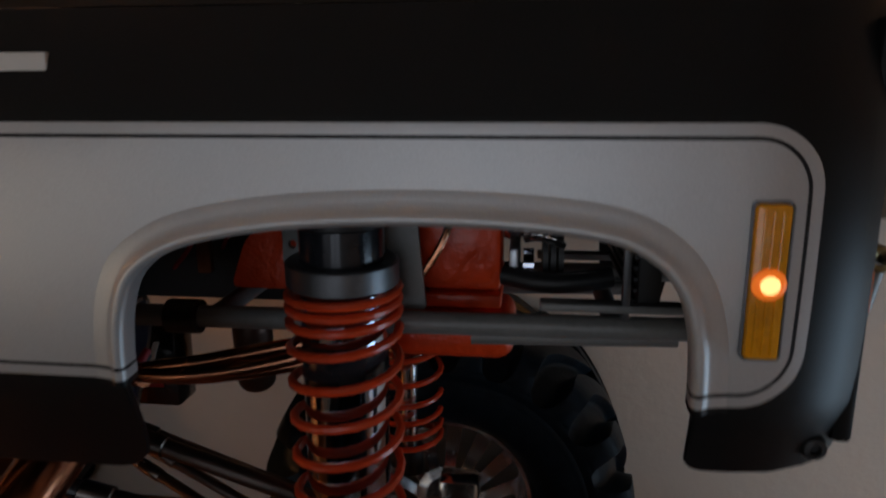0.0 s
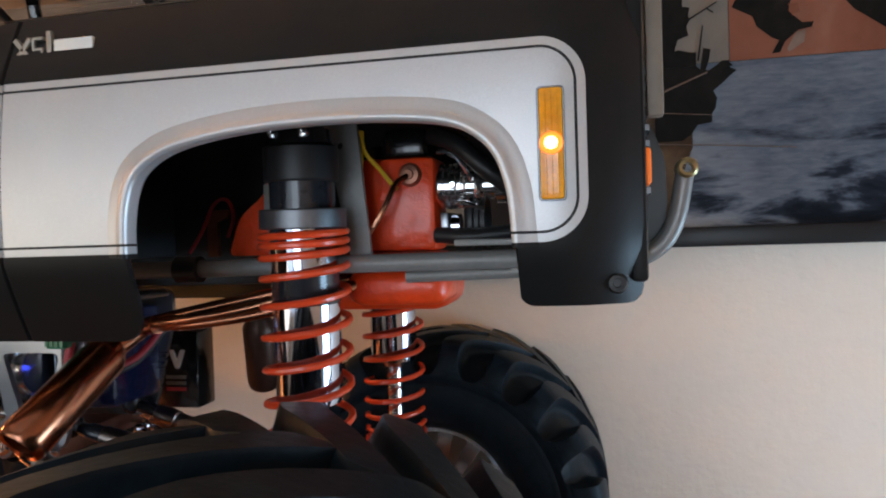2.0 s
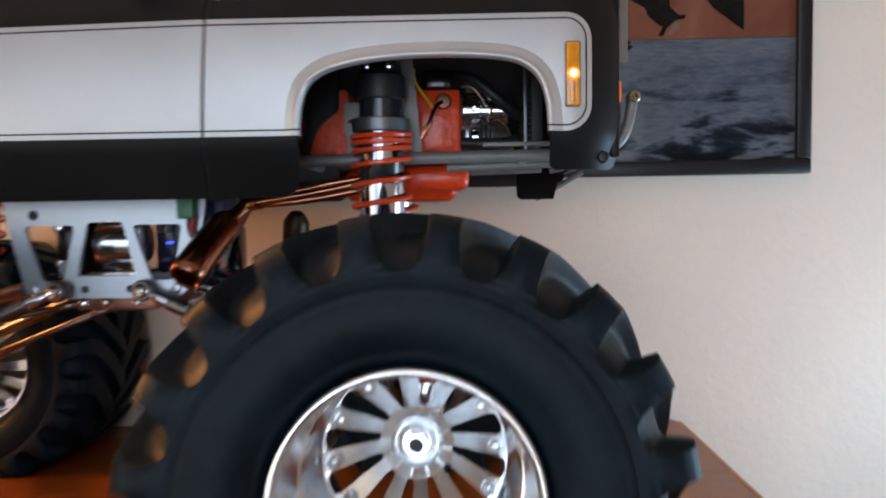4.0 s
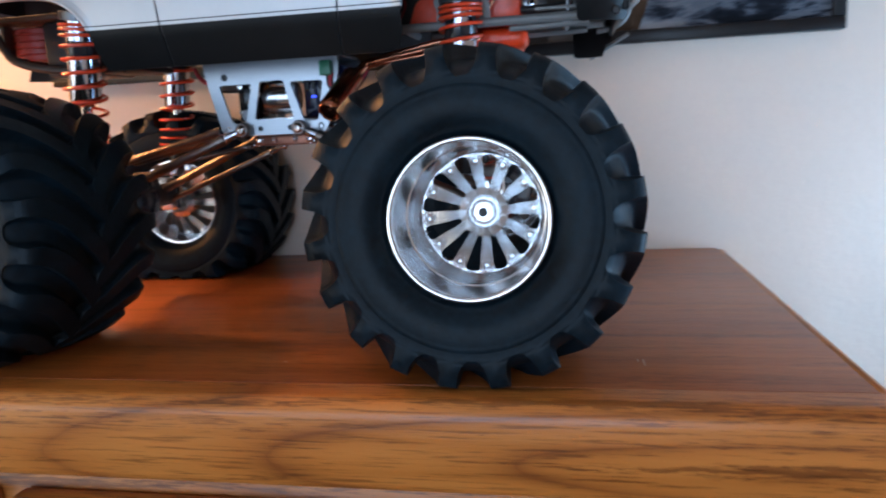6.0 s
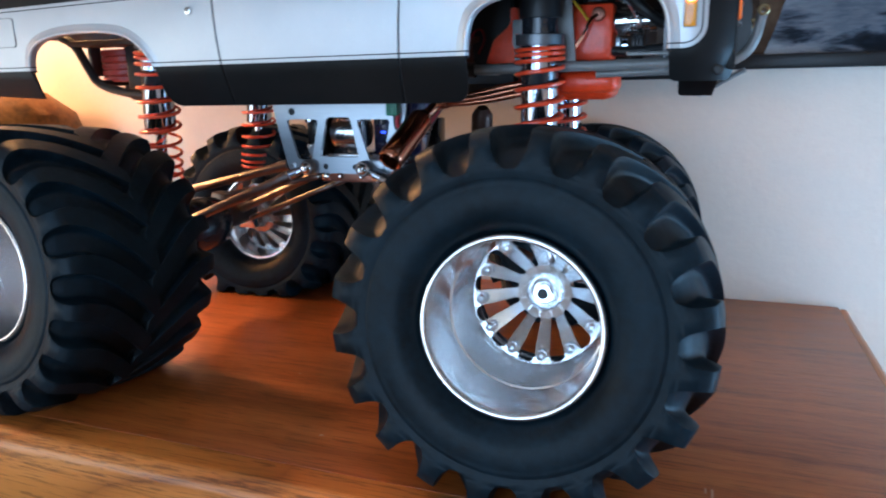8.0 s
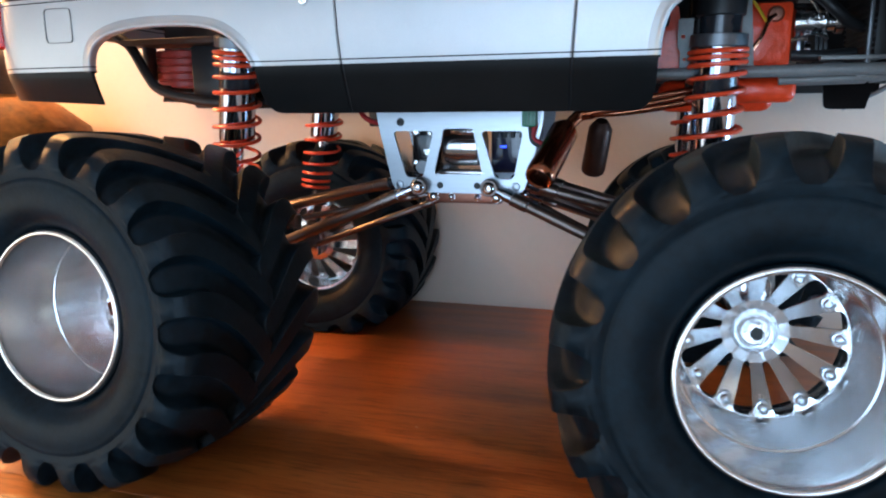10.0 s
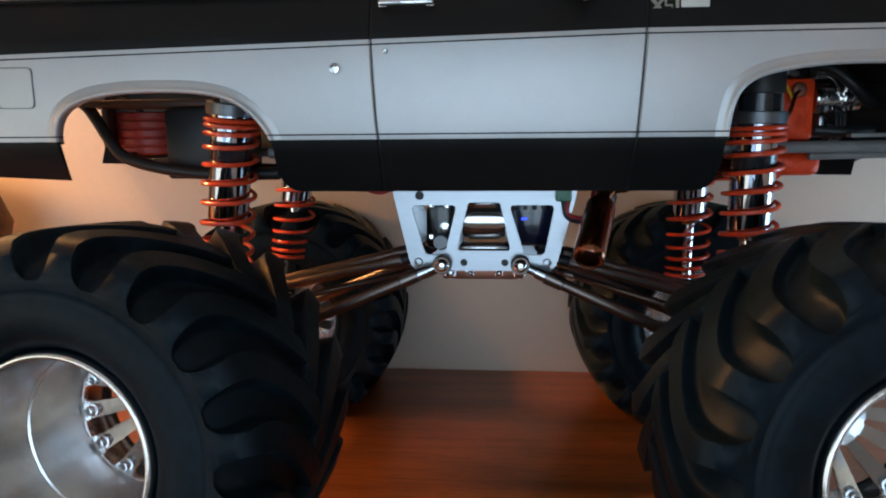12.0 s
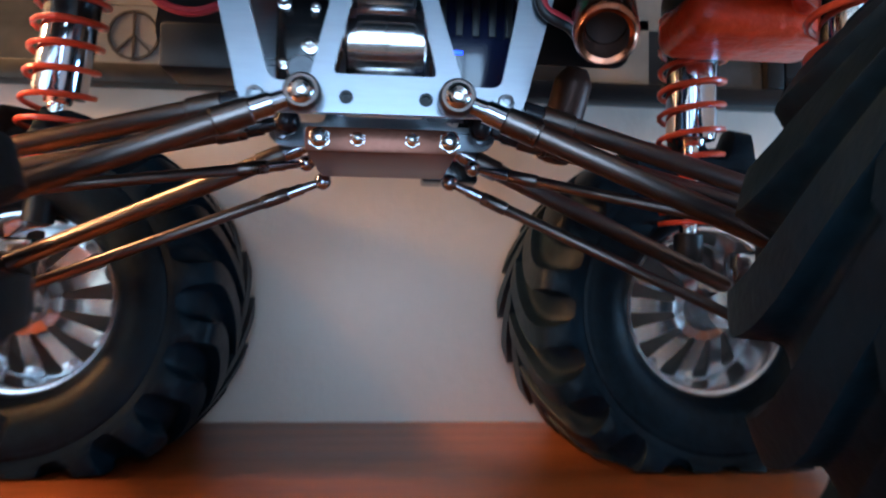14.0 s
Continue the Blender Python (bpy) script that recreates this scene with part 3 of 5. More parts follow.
printed([(0.112, 0.261), (0.127, 0.261), (0.133, 0.265), (0.133, 0.257), (0.129, 0.247), (0.124, 0.228), (0.118, 0.211), (0.111, 0.211)], BROWN_PHOTO, "brown side of the ship", 0.0007)
printed([(0.117, 0.305), (0.136, 0.304), (0.138, 0.302), (0.143, 0.301), (0.146, 0.303), (0.15, 0.306), (0.154, 0.306), (0.154, 0.305), (0.156, 0.303), (0.154, 0.302), (0.158, 0.3), (0.154, 0.297), (0.151, 0.294), (0.145, 0.289), (0.147, 0.285), (0.146, 0.279), (0.144, 0.276), (0.144, 0.271), (0.136, 0.27), (0.133, 0.265), (0.127, 0.261), (0.112, 0.261), (0.113, 0.305)], DARK_PHOTO, "dark silhouette of a ship", 0.0009)
printed([(0.118, 0.348), (0.129, 0.347), (0.129, 0.339), (0.133, 0.338), (0.132, 0.333), (0.133, 0.331), (0.131, 0.327), (0.132, 0.322), (0.126, 0.32), (0.124, 0.313), (0.126, 0.314), (0.133, 0.312), (0.136, 0.312), (0.136, 0.304), (0.117, 0.304)], DARK_PHOTO, "dark tower of the ship", 0.0011)
printed([(0.14, 0.314), (0.144, 0.313), (0.143, 0.307), (0.141, 0.301), (0.138, 0.302), (0.139, 0.308)], DARK_PHOTO, "dark crane on the ship", 0.0012)
printed([(0.156, 0.336), (0.167, 0.33), (0.169, 0.324), (0.177, 0.317), (0.181, 0.315), (0.177, 0.308), (0.181, 0.308), (0.184, 0.314), (0.191, 0.32), (0.198, 0.321), (0.199, 0.324), (0.193, 0.324), (0.189, 0.328), (0.186, 0.331), (0.187, 0.336), (0.189, 0.34), (0.17, 0.342), (0.159, 0.342)], DARK_PHOTO, "dark shape on the reddish photograph", 0.0009)
printed([(0.186, 0.335), (0.191, 0.335), (0.192, 0.33), (0.188, 0.328)], RED_PHOTO, "reddish patch on the dark shape", 0.0011)
printed([(0.19, 0.319), (0.195, 0.32), (0.194, 0.313), (0.186, 0.308), (0.185, 0.31)], TAN_PHOTO, "tan patch below the dark shape", 0.0008)
printed([(0.213, 0.338), (0.22, 0.329), (0.236, 0.317), (0.244, 0.311), (0.244, 0.335)], DARK_PHOTO, "dark corner of the reddish photograph", 0.0009)
stroke((0.132, 0.331), (0.148, 0.34), 0.0008, DARK_PHOTO, "thin boom of the ship", 0.0013)
stroke((0.137, 0.307), (0.14, 0.327), 0.001, DARK_PHOTO, "thin mast of the ship", 0.0013)
stroke((0.142, 0.337), (0.146, 0.334), 0.0007, DARK_PHOTO, "thin boom of the ship", 0.0013)
stroke((0.117, 0.29), (0.142, 0.3), 0.0011, TAN_PHOTO, "pale rail of the ship", 0.0013)
stroke((0.113, 0.26), (0.189, 0.254), 0.0005, TAN_PHOTO, "pale line across the sea", 0.0013)
stroke((0.116, 0.278), (0.145, 0.275), 0.0004, TAN_PHOTO, "pale line across the ship", 0.0013)
panel(0.093, 0.1175, PZ0 + FW, 0.47, BROWN_PHOTO, "dark brown photograph of a ship's side")
panel(0.093, PX1 - FW, 0.475, 0.605, GREY_PHOTO, "grey photograph")

QX0, QZ0 = -0.500, 0.1925
collage, panel = framed_picture(QX0, 0.0805, QZ0, 0.60, "black framed collage of cards and photographs on the wall")
bz = QZ0 + FW
card = panel(-0.332, -0.270, bz, bz + 0.034, CARD_PHOTO, "grey card with a round peace sign")
panel(-0.4875, -0.430, bz, 0.30, BROWN_PHOTO, "brown photograph")
panel(-0.425, -0.335, bz, 0.245, GREY_PHOTO, "grey photograph")
panel(-0.330, -0.270, bz + 0.0345, 0.250, PALE_PHOTO, "pale photograph")
panel(-0.4875, -0.430, 0.3005, 0.366, CREAM_PHOTO, "cream photograph")
panel(-0.425, -0.270, 0.252, 0.366, CREAM_PHOTO, "cream photograph")
panel(-0.262, -0.06, 0.235, 0.300, BROWN_PHOTO, "dark brown photograph")
panel(-0.262, -0.06, 0.302, 0.366, TAN_PHOTO, "tan photograph")
panel(-0.048, -0.004, bz, bz + 0.040, PALE_PHOTO, "cream card")
panel(0.034, 0.068, bz, 0.235, GREY_PHOTO, "grey photograph of a slope")
panel(-0.052, 0.030, 0.238, 0.36, PALE_PHOTO, "pale photograph")
panel(-0.4875, 0.068, 0.37, 0.58, GREY_PHOTO, "grey photograph")
bm = bmesh.new()
n = 32
ring = [(0.0145 * math.cos(2 * math.pi * k / n), 0.0145 * math.sin(2 * math.pi * k / n)) for k in range(n)]
hole = [(0.0130 * math.cos(2 * math.pi * k / n), 0.0130 * math.sin(2 * math.pi * k / n)) for k in range(n)]
plate(bm, ring, [hole], -0.0012, -0.0006)
box(bm, -0.0006, 0.0006, -0.0012, -0.0006, -0.0135, 0.0135)
for sgn in (-1, 1):
    made = box(bm, -0.0006, 0.0006, -0.0012, -0.0006, -0.0135, 0.0)
    bmesh.ops.rotate(bm, cent=(0, 0, 0), matrix=Matrix.Rotation(sgn * radians(45), 3, "Y"), verts=made)
sign = part("peace_sign", bm, BLACK, card, "black round peace sign", smooth=False)
sign.location = (-0.006, 0, 0.0)

# ---- the jar on the dresser, and two added lamps out of view ----
jar = thing("glazed_jar", pose(-0.65, 0.180, 0.0), "golden brown glazed jar wrapped in patterned cloth on the dresser", "jar")
bm = bmesh.new()
lathe(bm, [(0.0, 0.0), (0.070, 0.0), (0.075, 0.006), (0.068, 0.018), (0.080, 0.05), (0.092, 0.10), (0.093, 0.14), (0.084, 0.170), (0.062, 0.192), (0.035, 0.200), (0.0, 0.201)], 48)
upright(bm)
for v in bm.verts:
    a = math.atan2(v.co.y, v.co.x)
    f = 1 + 0.05 * math.sin(3 * a + 40 * v.co.z) + 0.03 * math.sin(7 * a - 60 * v.co.z)
    v.co.x, v.co.y = v.co.x * f, v.co.y * f
part("body", bm, GOLD, jar)
bm = bmesh.new()
lathe(bm, [(0.072, 0.166), (0.080, 0.170), (0.070, 0.190), (0.050, 0.205), (0.036, 0.200)], 40)
upright(bm)
bmesh.ops.scale(bm, vec=(1.22, 1.22, 1.0), verts=bm.verts)
bmesh.ops.delete(bm, geom=[v for v in bm.verts if v.co.x > -0.005], context="VERTS")
part("cloth_band", bm, CLOTH, jar, "grey patterned cloth round the shoulder")
bm = bmesh.new()
lathe(bm, [(0.030, 0.186), (0.034, 0.20), (0.034, 0.225), (0.022, 0.24), (0.010, 0.25), (0.0, 0.251)], 32)
part("neck", upright(bm), DARKBROWN, jar, "dark brown turned wooden stopper")
# lamp made up to hold the warm bulb, never in view
lamp = thing("added_table_lamp", pose(-1.13, 0.070, 0.0), "added brass table lamp with a linen shade, lit, out of view", "lamp")
bm = bmesh.new()
lathe(bm, [(0.0, 0.0), (0.060, 0.0), (0.062, 0.006), (0.020, 0.016), (0.008, 0.030), (0.007, 0.34), (0.012, 0.345), (0.012, 0.352), (0.0, 0.353)], 32)
part("stem", upright(bm), BRASS, lamp)
bm = bmesh.new()
lathe(bm, [(0.135, 0.425), (0.090, 0.60), (0.0885, 0.60), (0.1335, 0.425)], 48, closed=True)
part("shade", upright(bm), SHADE, lamp, "linen shade of an added lamp")
# unseen wall lamp, added as a high warm fill behind the truck
added_sconce = thing("added_wall_lamp", pose(-0.85, 0.200, 0.70), "added brass wall lamp with a small linen shade, lit, out of view", "lamp")
bm = bmesh.new()
lathe(bm, [(0.0, 0.0), (0.030, 0.0), (0.034, -0.004), (0.034, -0.010), (0.0, -0.012)], 28)
bmesh.ops.translate(bm, vec=(0, WALL_Y - 0.200 - 0.0005, 0.215), verts=bm.verts)
part("backplate", bm, BRASS, added_sconce)
part("arm", tubed(smooth_path([(0, 0.074, 0.215), (0, 0.040, 0.222), (0, 0.0, 0.212), (0, 0.0, 0.150)]), 0.005, 10), BRASS, added_sconce)
bm = bmesh.new()
lathe(bm, [(0.074, 0.055), (0.052, 0.175), (0.0505, 0.175), (0.0725, 0.055)], 40, closed=True)
part("shade", upright(bm), SHADE, added_sconce, "linen shade of an added lamp")

# ---- the truck ----
truck = thing("monster_truck", pose(0, 0, 0), "silver and black model monster truck with huge black tyres", "model truck")
HUB_Z, TYRE_R = 0.0830, 0.0897
LUGS = 20


def tyre_mesh(sink, turn, lean):
    """Carcass and tread as one relief: swept lugs alternate from both shoulders, and the gaps between them end in round pockets in the sidewall. Outward is -y. The contact patch is pressed flat."""
    bm = bmesh.new()
    wall = [(0.0418, 0.0435), (0.0430, 0.0452), (0.0444, 0.0490), (0.0480, 0.0530), (0.0540, 0.0554), (0.0590, 0.0556), (0.0628, 0.0556), (0.0636, 0.0554), (0.0644, 0.0555), (0.0664, 0.0551), (0.0674, 0.0543)]
    for side in (-1, 1):
        lathe(bm, [(r, side * y) for r, y in wall], 120)
    lathe(bm, [(0.0418, -0.0435), (0.0405, -0.0400), (0.0405, 0.0400), (0.0418, 0.0435)], 80)
    S = [-0.15, 0.0, 0.3, 0.6, 0.8, 0.92, 1.0, 1.1, 1.2, 1.3, 1.36]
    tops = [(0.0890, -0.0080), (0.0897, 0.0), (0.0895, 0.017), (0.0889, 0.033), (0.0881, 0.0430), (0.0870, 0.0491), (0.0852, 0.0528), (0.0804, 0.0556), (0.0746, 0.0563), (0.0694, 0.0556), (0.0666, 0.0548)]
    lows = [(0.0825, -0.0080), (0.0838, 0.0), (0.0834, 0.016), (0.0816, 0.031), (0.0795, 0.0395), (0.0774, 0.0438), (0.0758, 0.0468), (0.0736, 0.0502), (0.0708, 0.0528), (0.0684, 0.0546), (0.0666, 0.0548)]

    def along(table, s):
        return [float(np.interp(s, S, [t[k] for t in table])) for k in (0, 1)]

    rows_s = [-0.15, -0.11, -0.085, -0.06, -0.03, 0.0, 0.1, 0.2, 0.3, 0.4, 0.5, 0.6, 0.7, 0.78, 0.85, 0.91, 0.96, 1.0, 1.04, 1.08, 1.12, 1.16, 1.19, 1.22, 1.245, 1.265, 1.285, 1.31, 1.36]
    pitch = 2 * math.pi / LUGS
    for side in (-1, 1):
        rows = []
        for s in rows_s:
            top, low = along(tops, s), along(lows, s)
            gap = 0.205 + 0.045 * max(0.0, s) ** 2 if s < 1 else 0.250 * math.sqrt(max(0.0, 1 - ((s - 1) / 0.285) ** 3))
            if s < 0:
                gap = 0.205 + 4.0 * s * s
            nose = max(0.0, min(1.0, (s + 0.115) / 0.05))
            gap = min(0.30, max(gap, 0.05))
            edge = 0.045 + 0.035 * max(0.0, min(1.0, (s - 0.55) / 0.45)) - 0.03 * max(0.0, s - 1.05) / 0.23
            sweep = 0.37 * math.sin(max(-1.0, min(1.0, s / 0.95)) * math.pi / 2)
            cols = [(0.0, 0.0), (0.5 * gap, 0.01), (0.85 * gap, 0.05), (gap, 0.12), (gap + 0.35 * edge, 0.38), (gap + 0.75 * edge, 0.78), (gap + 0.95 * edge, 0.97), (gap + 1.05 * edge, 1.0), (0.5, 1.0)]
            cols = [(-p, m) for p, m in cols[:0:-1]] + cols[:-1]
            closed = s > 1.28
            row = []
            for k in range(LUGS):
                a0 = pitch * (k + (0.5 if side > 0 else 0.0)) + sweep
                for p, m in cols:
                    m = 1.0 if closed else m * nose
                    r, y = low[0] + (top[0] - low[0]) * m, low[1] + (top[1] - low[1]) * m
                    a = a0 + p * pitch
                    row.append(bm.verts.new((r * math.cos(a), side * y, r * math.sin(a))))
            rows.append(row)
        n = len(rows[0])
        for p, q in zip(rows, rows[1:]):
            for m in range(n):
                bm.faces.new((p[m], p[(m + 1) % n], q[(m + 1) % n], q[m]))
    bmesh.ops.rotate(bm, cent=(0, 0, 0), matrix=Matrix.Rotation(turn, 3, "Y"), verts=bm.verts)
    up, down = Matrix.Rotation(radians(lean), 3, "X"), Matrix.Rotation(radians(-lean), 3, "X")
    for v in bm.verts:
        p = up @ v.co
        if p.z < -sink:
            p.z = -sink + (p.z + sink) * 0.02
            v.co = down @ p
    return bm


def barrel_mesh():
    """Deep-dish rim: rolled outer lip, polished barrel with a step, inner flange."""
    bm = bmesh.new()
    lathe(bm, [(0.0390, -0.0460), (0.0391, -0.0488), (0.0394, -0.0497), (0.0400, -0.0503), (0.0409, -0.0504), (0.0417, -0.0500), (0.0423, -0.0491), (0.0426, -0.0462), (0.0420, -0.0440), (0.0404, -0.0400), (0.0400, 0.0300), (0.0404, 0.0360), (0.0416, 0.0380), (0.0417, 0.0392), (0.0413, 0.0397), (0.0388, 0.0397), (0.0382, 0.0390),
               (0.0372, 0.0300), (0.0362, 0.0165), (0.0352, 0.0150), (0.0352, 0.0120), (0.0364, 0.0100), (0.0376, -0.0150), (0.0377, -0.0160), (0.0385, -0.0164), (0.0386, -0.0178), (0.0381, -0.0182), (0.0389, -0.0420)], 96, closed=True)
    return bm


def disc_mesh():
    """Dished wheel centre with twelve flared slots and a bolt at each spoke."""
    bm = bmesh.new()
    nspoke = 12
    out = [(0.0358 * math.cos(2 * math.pi * k / 112), 0.0358 * math.sin(2 * math.pi * k / 112)) for k in range(112)]
    slots = []
    for k in range(nspoke):
        a = 2 * math.pi * (k + 0.65) / nspoke
        pts = []
        half = [(0.0149, 0.0010), (0.0155, 0.0014), (0.0166, 0.0017), (0.0210, 0.0024), (0.0260, 0.0032), (0.0295, 0.0039), (0.0320, 0.0043), (0.0337, 0.0040), (0.0346, 0.0026)]
        for r, w in [(0.0146, 0.0)] + half + [(0.0350, 0.0)] + [(r, -w) for r, w in half[::-1]]:
            pts.append((r * math.cos(a) - w * math.sin(a), r * math.sin(a) + w * math.cos(a)))
        slots.append(pts)
    plate(bm, out, slots + [circle(0, 0, 0.0040, 24)], 0.0, 0.0024)
    for v in bm.verts:
        r = math.hypot(v.co.x, v.co.z)
        v.co.y += 0.0345 - 0.0195 * max(0.0, min(1.0, (r - 0.0115) / 0.0215)) ** 1.1
    lathe(bm, [(0.0, 0.0322), (0.0060, 0.0322), (0.0064, 0.0306), (0.0074, 0.0304), (0.0082, 0.0309), (0.0083, 0.0328), (0.0089, 0.0328), (0.0091, 0.0316), (0.0103, 0.0326), (0.0104, 0.0365), (0.0086, 0.042), (0.0086, 0.056), (0.0, 0.056)], 32)
    return bm


def hex_mesh(r, depth, hole=0.45):
    bm = bmesh.new()
    hexa = [(r * math.cos(math.pi / 3 * k), r * math.sin(math.pi / 3 * k)) for k in range(6)]
    plate(bm, hexa, [circle(0, 0, r * hole, 12)], -depth, 0.0)
    lathe(bm, [(0.0, -depth * 0.55), (r * hole * 0.98, -depth * 0.55)], 12)
    return bm


def bolt_mesh():
    bm = bmesh.new()
    lathe(bm, [(0.0, 0.0004), (0.0012, 0.0004), (0.0013, -0.0026), (0.0017, -0.0031), (0.0022, -0.0029), (0.0025, -0.0019), (0.0025, 0.0), (0.0032, 0.0002), (0.0034, 0.0040), (0.0, 0.0042)], 14)
    return bm


def build_wheel(turn, sink, lean):
    """One wheel at the origin: barrel > tyre, centre disc, hub nut, bolts."""
    wheel = part("wheel", barrel_mesh(), RIM, truck, "deep-dish polished aluminium wheel with a black tractor tyre")
    part("tyre", tyre_mesh(sink, turn, lean), RUBBER, wheel, "black rubber tyre with swept paddle lugs", angle=50)
    part("spoke_disc", disc_mesh(), DISC, wheel, "slotted polished wheel centre", angle=30)
    nut = part("hub_nut", hex_mesh(0.0052, 0.0052, 0.60), CHROME, wheel)
    nut.location = (0, 0.0318, 0)
    pin = part("axle_end", tubed([(0, 0.0284, 0), (0, 0.0290, 0)], 0.0029, 16), BLACK, wheel)
    first = None
    for k in range(12):
        a = 2 * math.pi * (k + 0.15) / 12
        if first is None:
            first = bolt = part("bolt", bolt_mesh(), DISC, wheel)
        else:
            bolt = new("bolt", first.data)
            bolt.parent = wheel
        bolt.location = (0.0312 * math.cos(a), 0.0155, 0.0312 * math.sin(a))
    return wheel


CAMBER = -4.8         # wheel tops lean in
OUT = 0.0350          # from a hub's face to the middle of its tyre
near = build_wheel(0.05, HUB_Z - 0.0010, CAMBER)
near.matrix_basis = pose(-0.0010, -OUT, HUB_Z, CAMBER, 0, 1)
copy_thing(near, pose(-0.3200, -OUT, HUB_Z, CAMBER, 0, -5))
FAR_SIZE, FAR_Z, FAR_Y, FAR_LEAN = 0.985, 0.0700, 0.2265, 3.0
far = build_wheel(0.21, (FAR_Z - 0.0012) / FAR_SIZE, FAR_LEAN)
for ch in far.children:
    if ch.name.startswith("tyre"):
        ch.data.transform(Matrix.Scale(-1, 4, (1, 0, 0)))
        ch.data.flip_normals()
far.matrix_basis = pose(-0.009, FAR_Y, FAR_Z, FAR_LEAN, 0, 181) @ Matrix.Scale(FAR_SIZE, 4)
copy_thing(far, pose(-0.3205, FAR_Y, FAR_Z, FAR_LEAN, 0, 181))


# axles
def axle(x):
    bm = bmesh.new()
    tube(bm, [(x, 0.018, 0.080), (x, 0.036, 0.081), (x, 0.038, HUB_Z), (x, 0.075, HUB_Z), (x, 2 * MID - 0.075, HUB_Z), (x, 2 * MID - 0.038, HUB_Z), (x, 2 * MID - 0.036, 0.081), (x, 2 * MID - 0.018, 0.078)], [0.006, 0.006, 0.010, 0.010, 0.010, 0.010, 0.006, 0.006], 18)
    ax = part("axle", bm, BRONZE, truck, "brown metal axle tube")
    bm = bmesh.new()
    lathe(bm, [(0.0, -0.026), (0.014, -0.024), (0.021, -0.015), (0.023, 0.0), (0.021, 0.015), (0.014, 0.024), (0.0, 0.026)], 24)
    bmesh.ops.translate(bm, vec=(x, MID, HUB_Z), verts=bm.verts)
    part("gear_housing", bm, DARKTUBE, ax)
    for sgn in (-1, 1):
        y = MID + sgn * 0.036
        part("shock_mount", boxed(x - 0.012, x + 0.006, y - 0.006, y + 0.006, HUB_Z - 0.004, HUB_Z + 0.022, 0.002), BRONZE, ax)
        part("knuckle", boxed(x - 0.009, x + 0.009, MID + sgn * 0.068 - 0.007, MID + sgn * 0.068 + 0.007, HUB_Z - 0.016, HUB_Z + 0.016, 0.003), CHROME, ax, "polished steering knuckle")


axle(0.0)
axle(-0.312)


# ---- suspension ----
def shock(top, bottom):
    """Coil-over: dark upper tube, knurled collar, smoked chrome body, rod, red spring. Built along the line from top to bottom."""
    t, b = Vector(top), Vector(bottom)
    d = (b - t).normalized()
    P = lambda s: t + d * s
    body = part("shock_absorber", tubed([P(0.0), P(0.0005), P(0.059), P(0.0615), P(0.062)], [0.0106, 0.0112, 0.0112, 0.0106, 0.004], 32), SMOKE, truck, "red coil-over shock with a smoked chrome body")
    part("upper_tube", tubed([P(-0.0125), P(0.0), P(0.0275), P(0.028)], [0.0108, 0.0108, 0.01145, 0.0112], 32), DARKTUBE, body, "black threaded upper tube")
    part("cap", tubed([P(-0.0240), P(-0.0235), P(-0.0130), P(-0.0124)], [0.0118, 0.0124, 0.0124, 0.0118], 32), BLACK, body)
    part("top_mount", tubed([P(-0.042), P(-0.0300), P(-0.0295), P(-0.0245)], [0.0080, 0.0080, 0.0102, 0.0106], 24), BLACKGLOSS, body)
    for sx in (-0.0055, 0.0050):
        bm = bmesh.new()
        lathe(bm, [(0.0, -0.0006), (0.0006, -0.0006), (0.0007, -0.0014), (0.0015, -0.0012), (0.0017, 0.0), (0.0017, 0.0030)], 12)
        bmesh.ops.translate(bm, vec=P(-0.0275) + Vector((sx, -0.0092, 0)), verts=bm.verts)
        part("mount_screw", bm, CHROME, body)
    col = bmesh.new()
    tube(col, [P(-0.0035), P(-0.003), P(0.0025), P(0.003)], [0.0138, 0.0144, 0.0144, 0.0138], 100)
    for k, v in enumerate(list(col.verts)):
        if k % 2:
            axis_pt = t + d * (v.co - t).dot(d)
            v.co = axis_pt + (v.co - axis_pt) * 0.985
    part("collar", col, DARKSTEEL, body, "grey knurled spring collar")
    part("rod", tubed([P(0.062), P(0.110)], 0.0040, 18), CHROME, body)
    part("lower_seal", tubed([P(0.0615), P(0.0645)], [0.0068, 0.0055], 20), CHROME, body)
    part("rod_end", tubed([P(0.104), P(0.105), P(0.117), P(0.118)], [0.005, 0.0065, 0.0065, 0.004], 16), BLACK, body)
    zs = [0.0040, 0.0070, 0.0100, 0.0150, 0.0235, 0.0335, 0.0440, 0.0550, 0.0665, 0.0765, 0.0850, 0.0920, 0.0980, 0.1020]
    q = Vector((0, 0, 1)).rotation_difference(d)
    pts = [t + q @ Vector(p) for p in helix(0, 0, zs, 0.0142)]
    part("spring", tubed(pts, 0.00125, 8), SPRING, body, "red coil spring")
    return body


for tp, bt in (((-0.020, 0.0625, 0.2165), (-0.021, 0.066, 0.10)), ((-0.299, 0.054, 0.224), (-0.316, 0.064, 0.10))):
    shock(tp, bt)
for tp, bt in (((-0.0225, 0.172, 0.2115), (-0.0235, 0.176, 0.095)), ((-0.2970, 0.180, 0.2225), (-0.3140, 0.184, 0.0985))):
    shock(tp, bt)


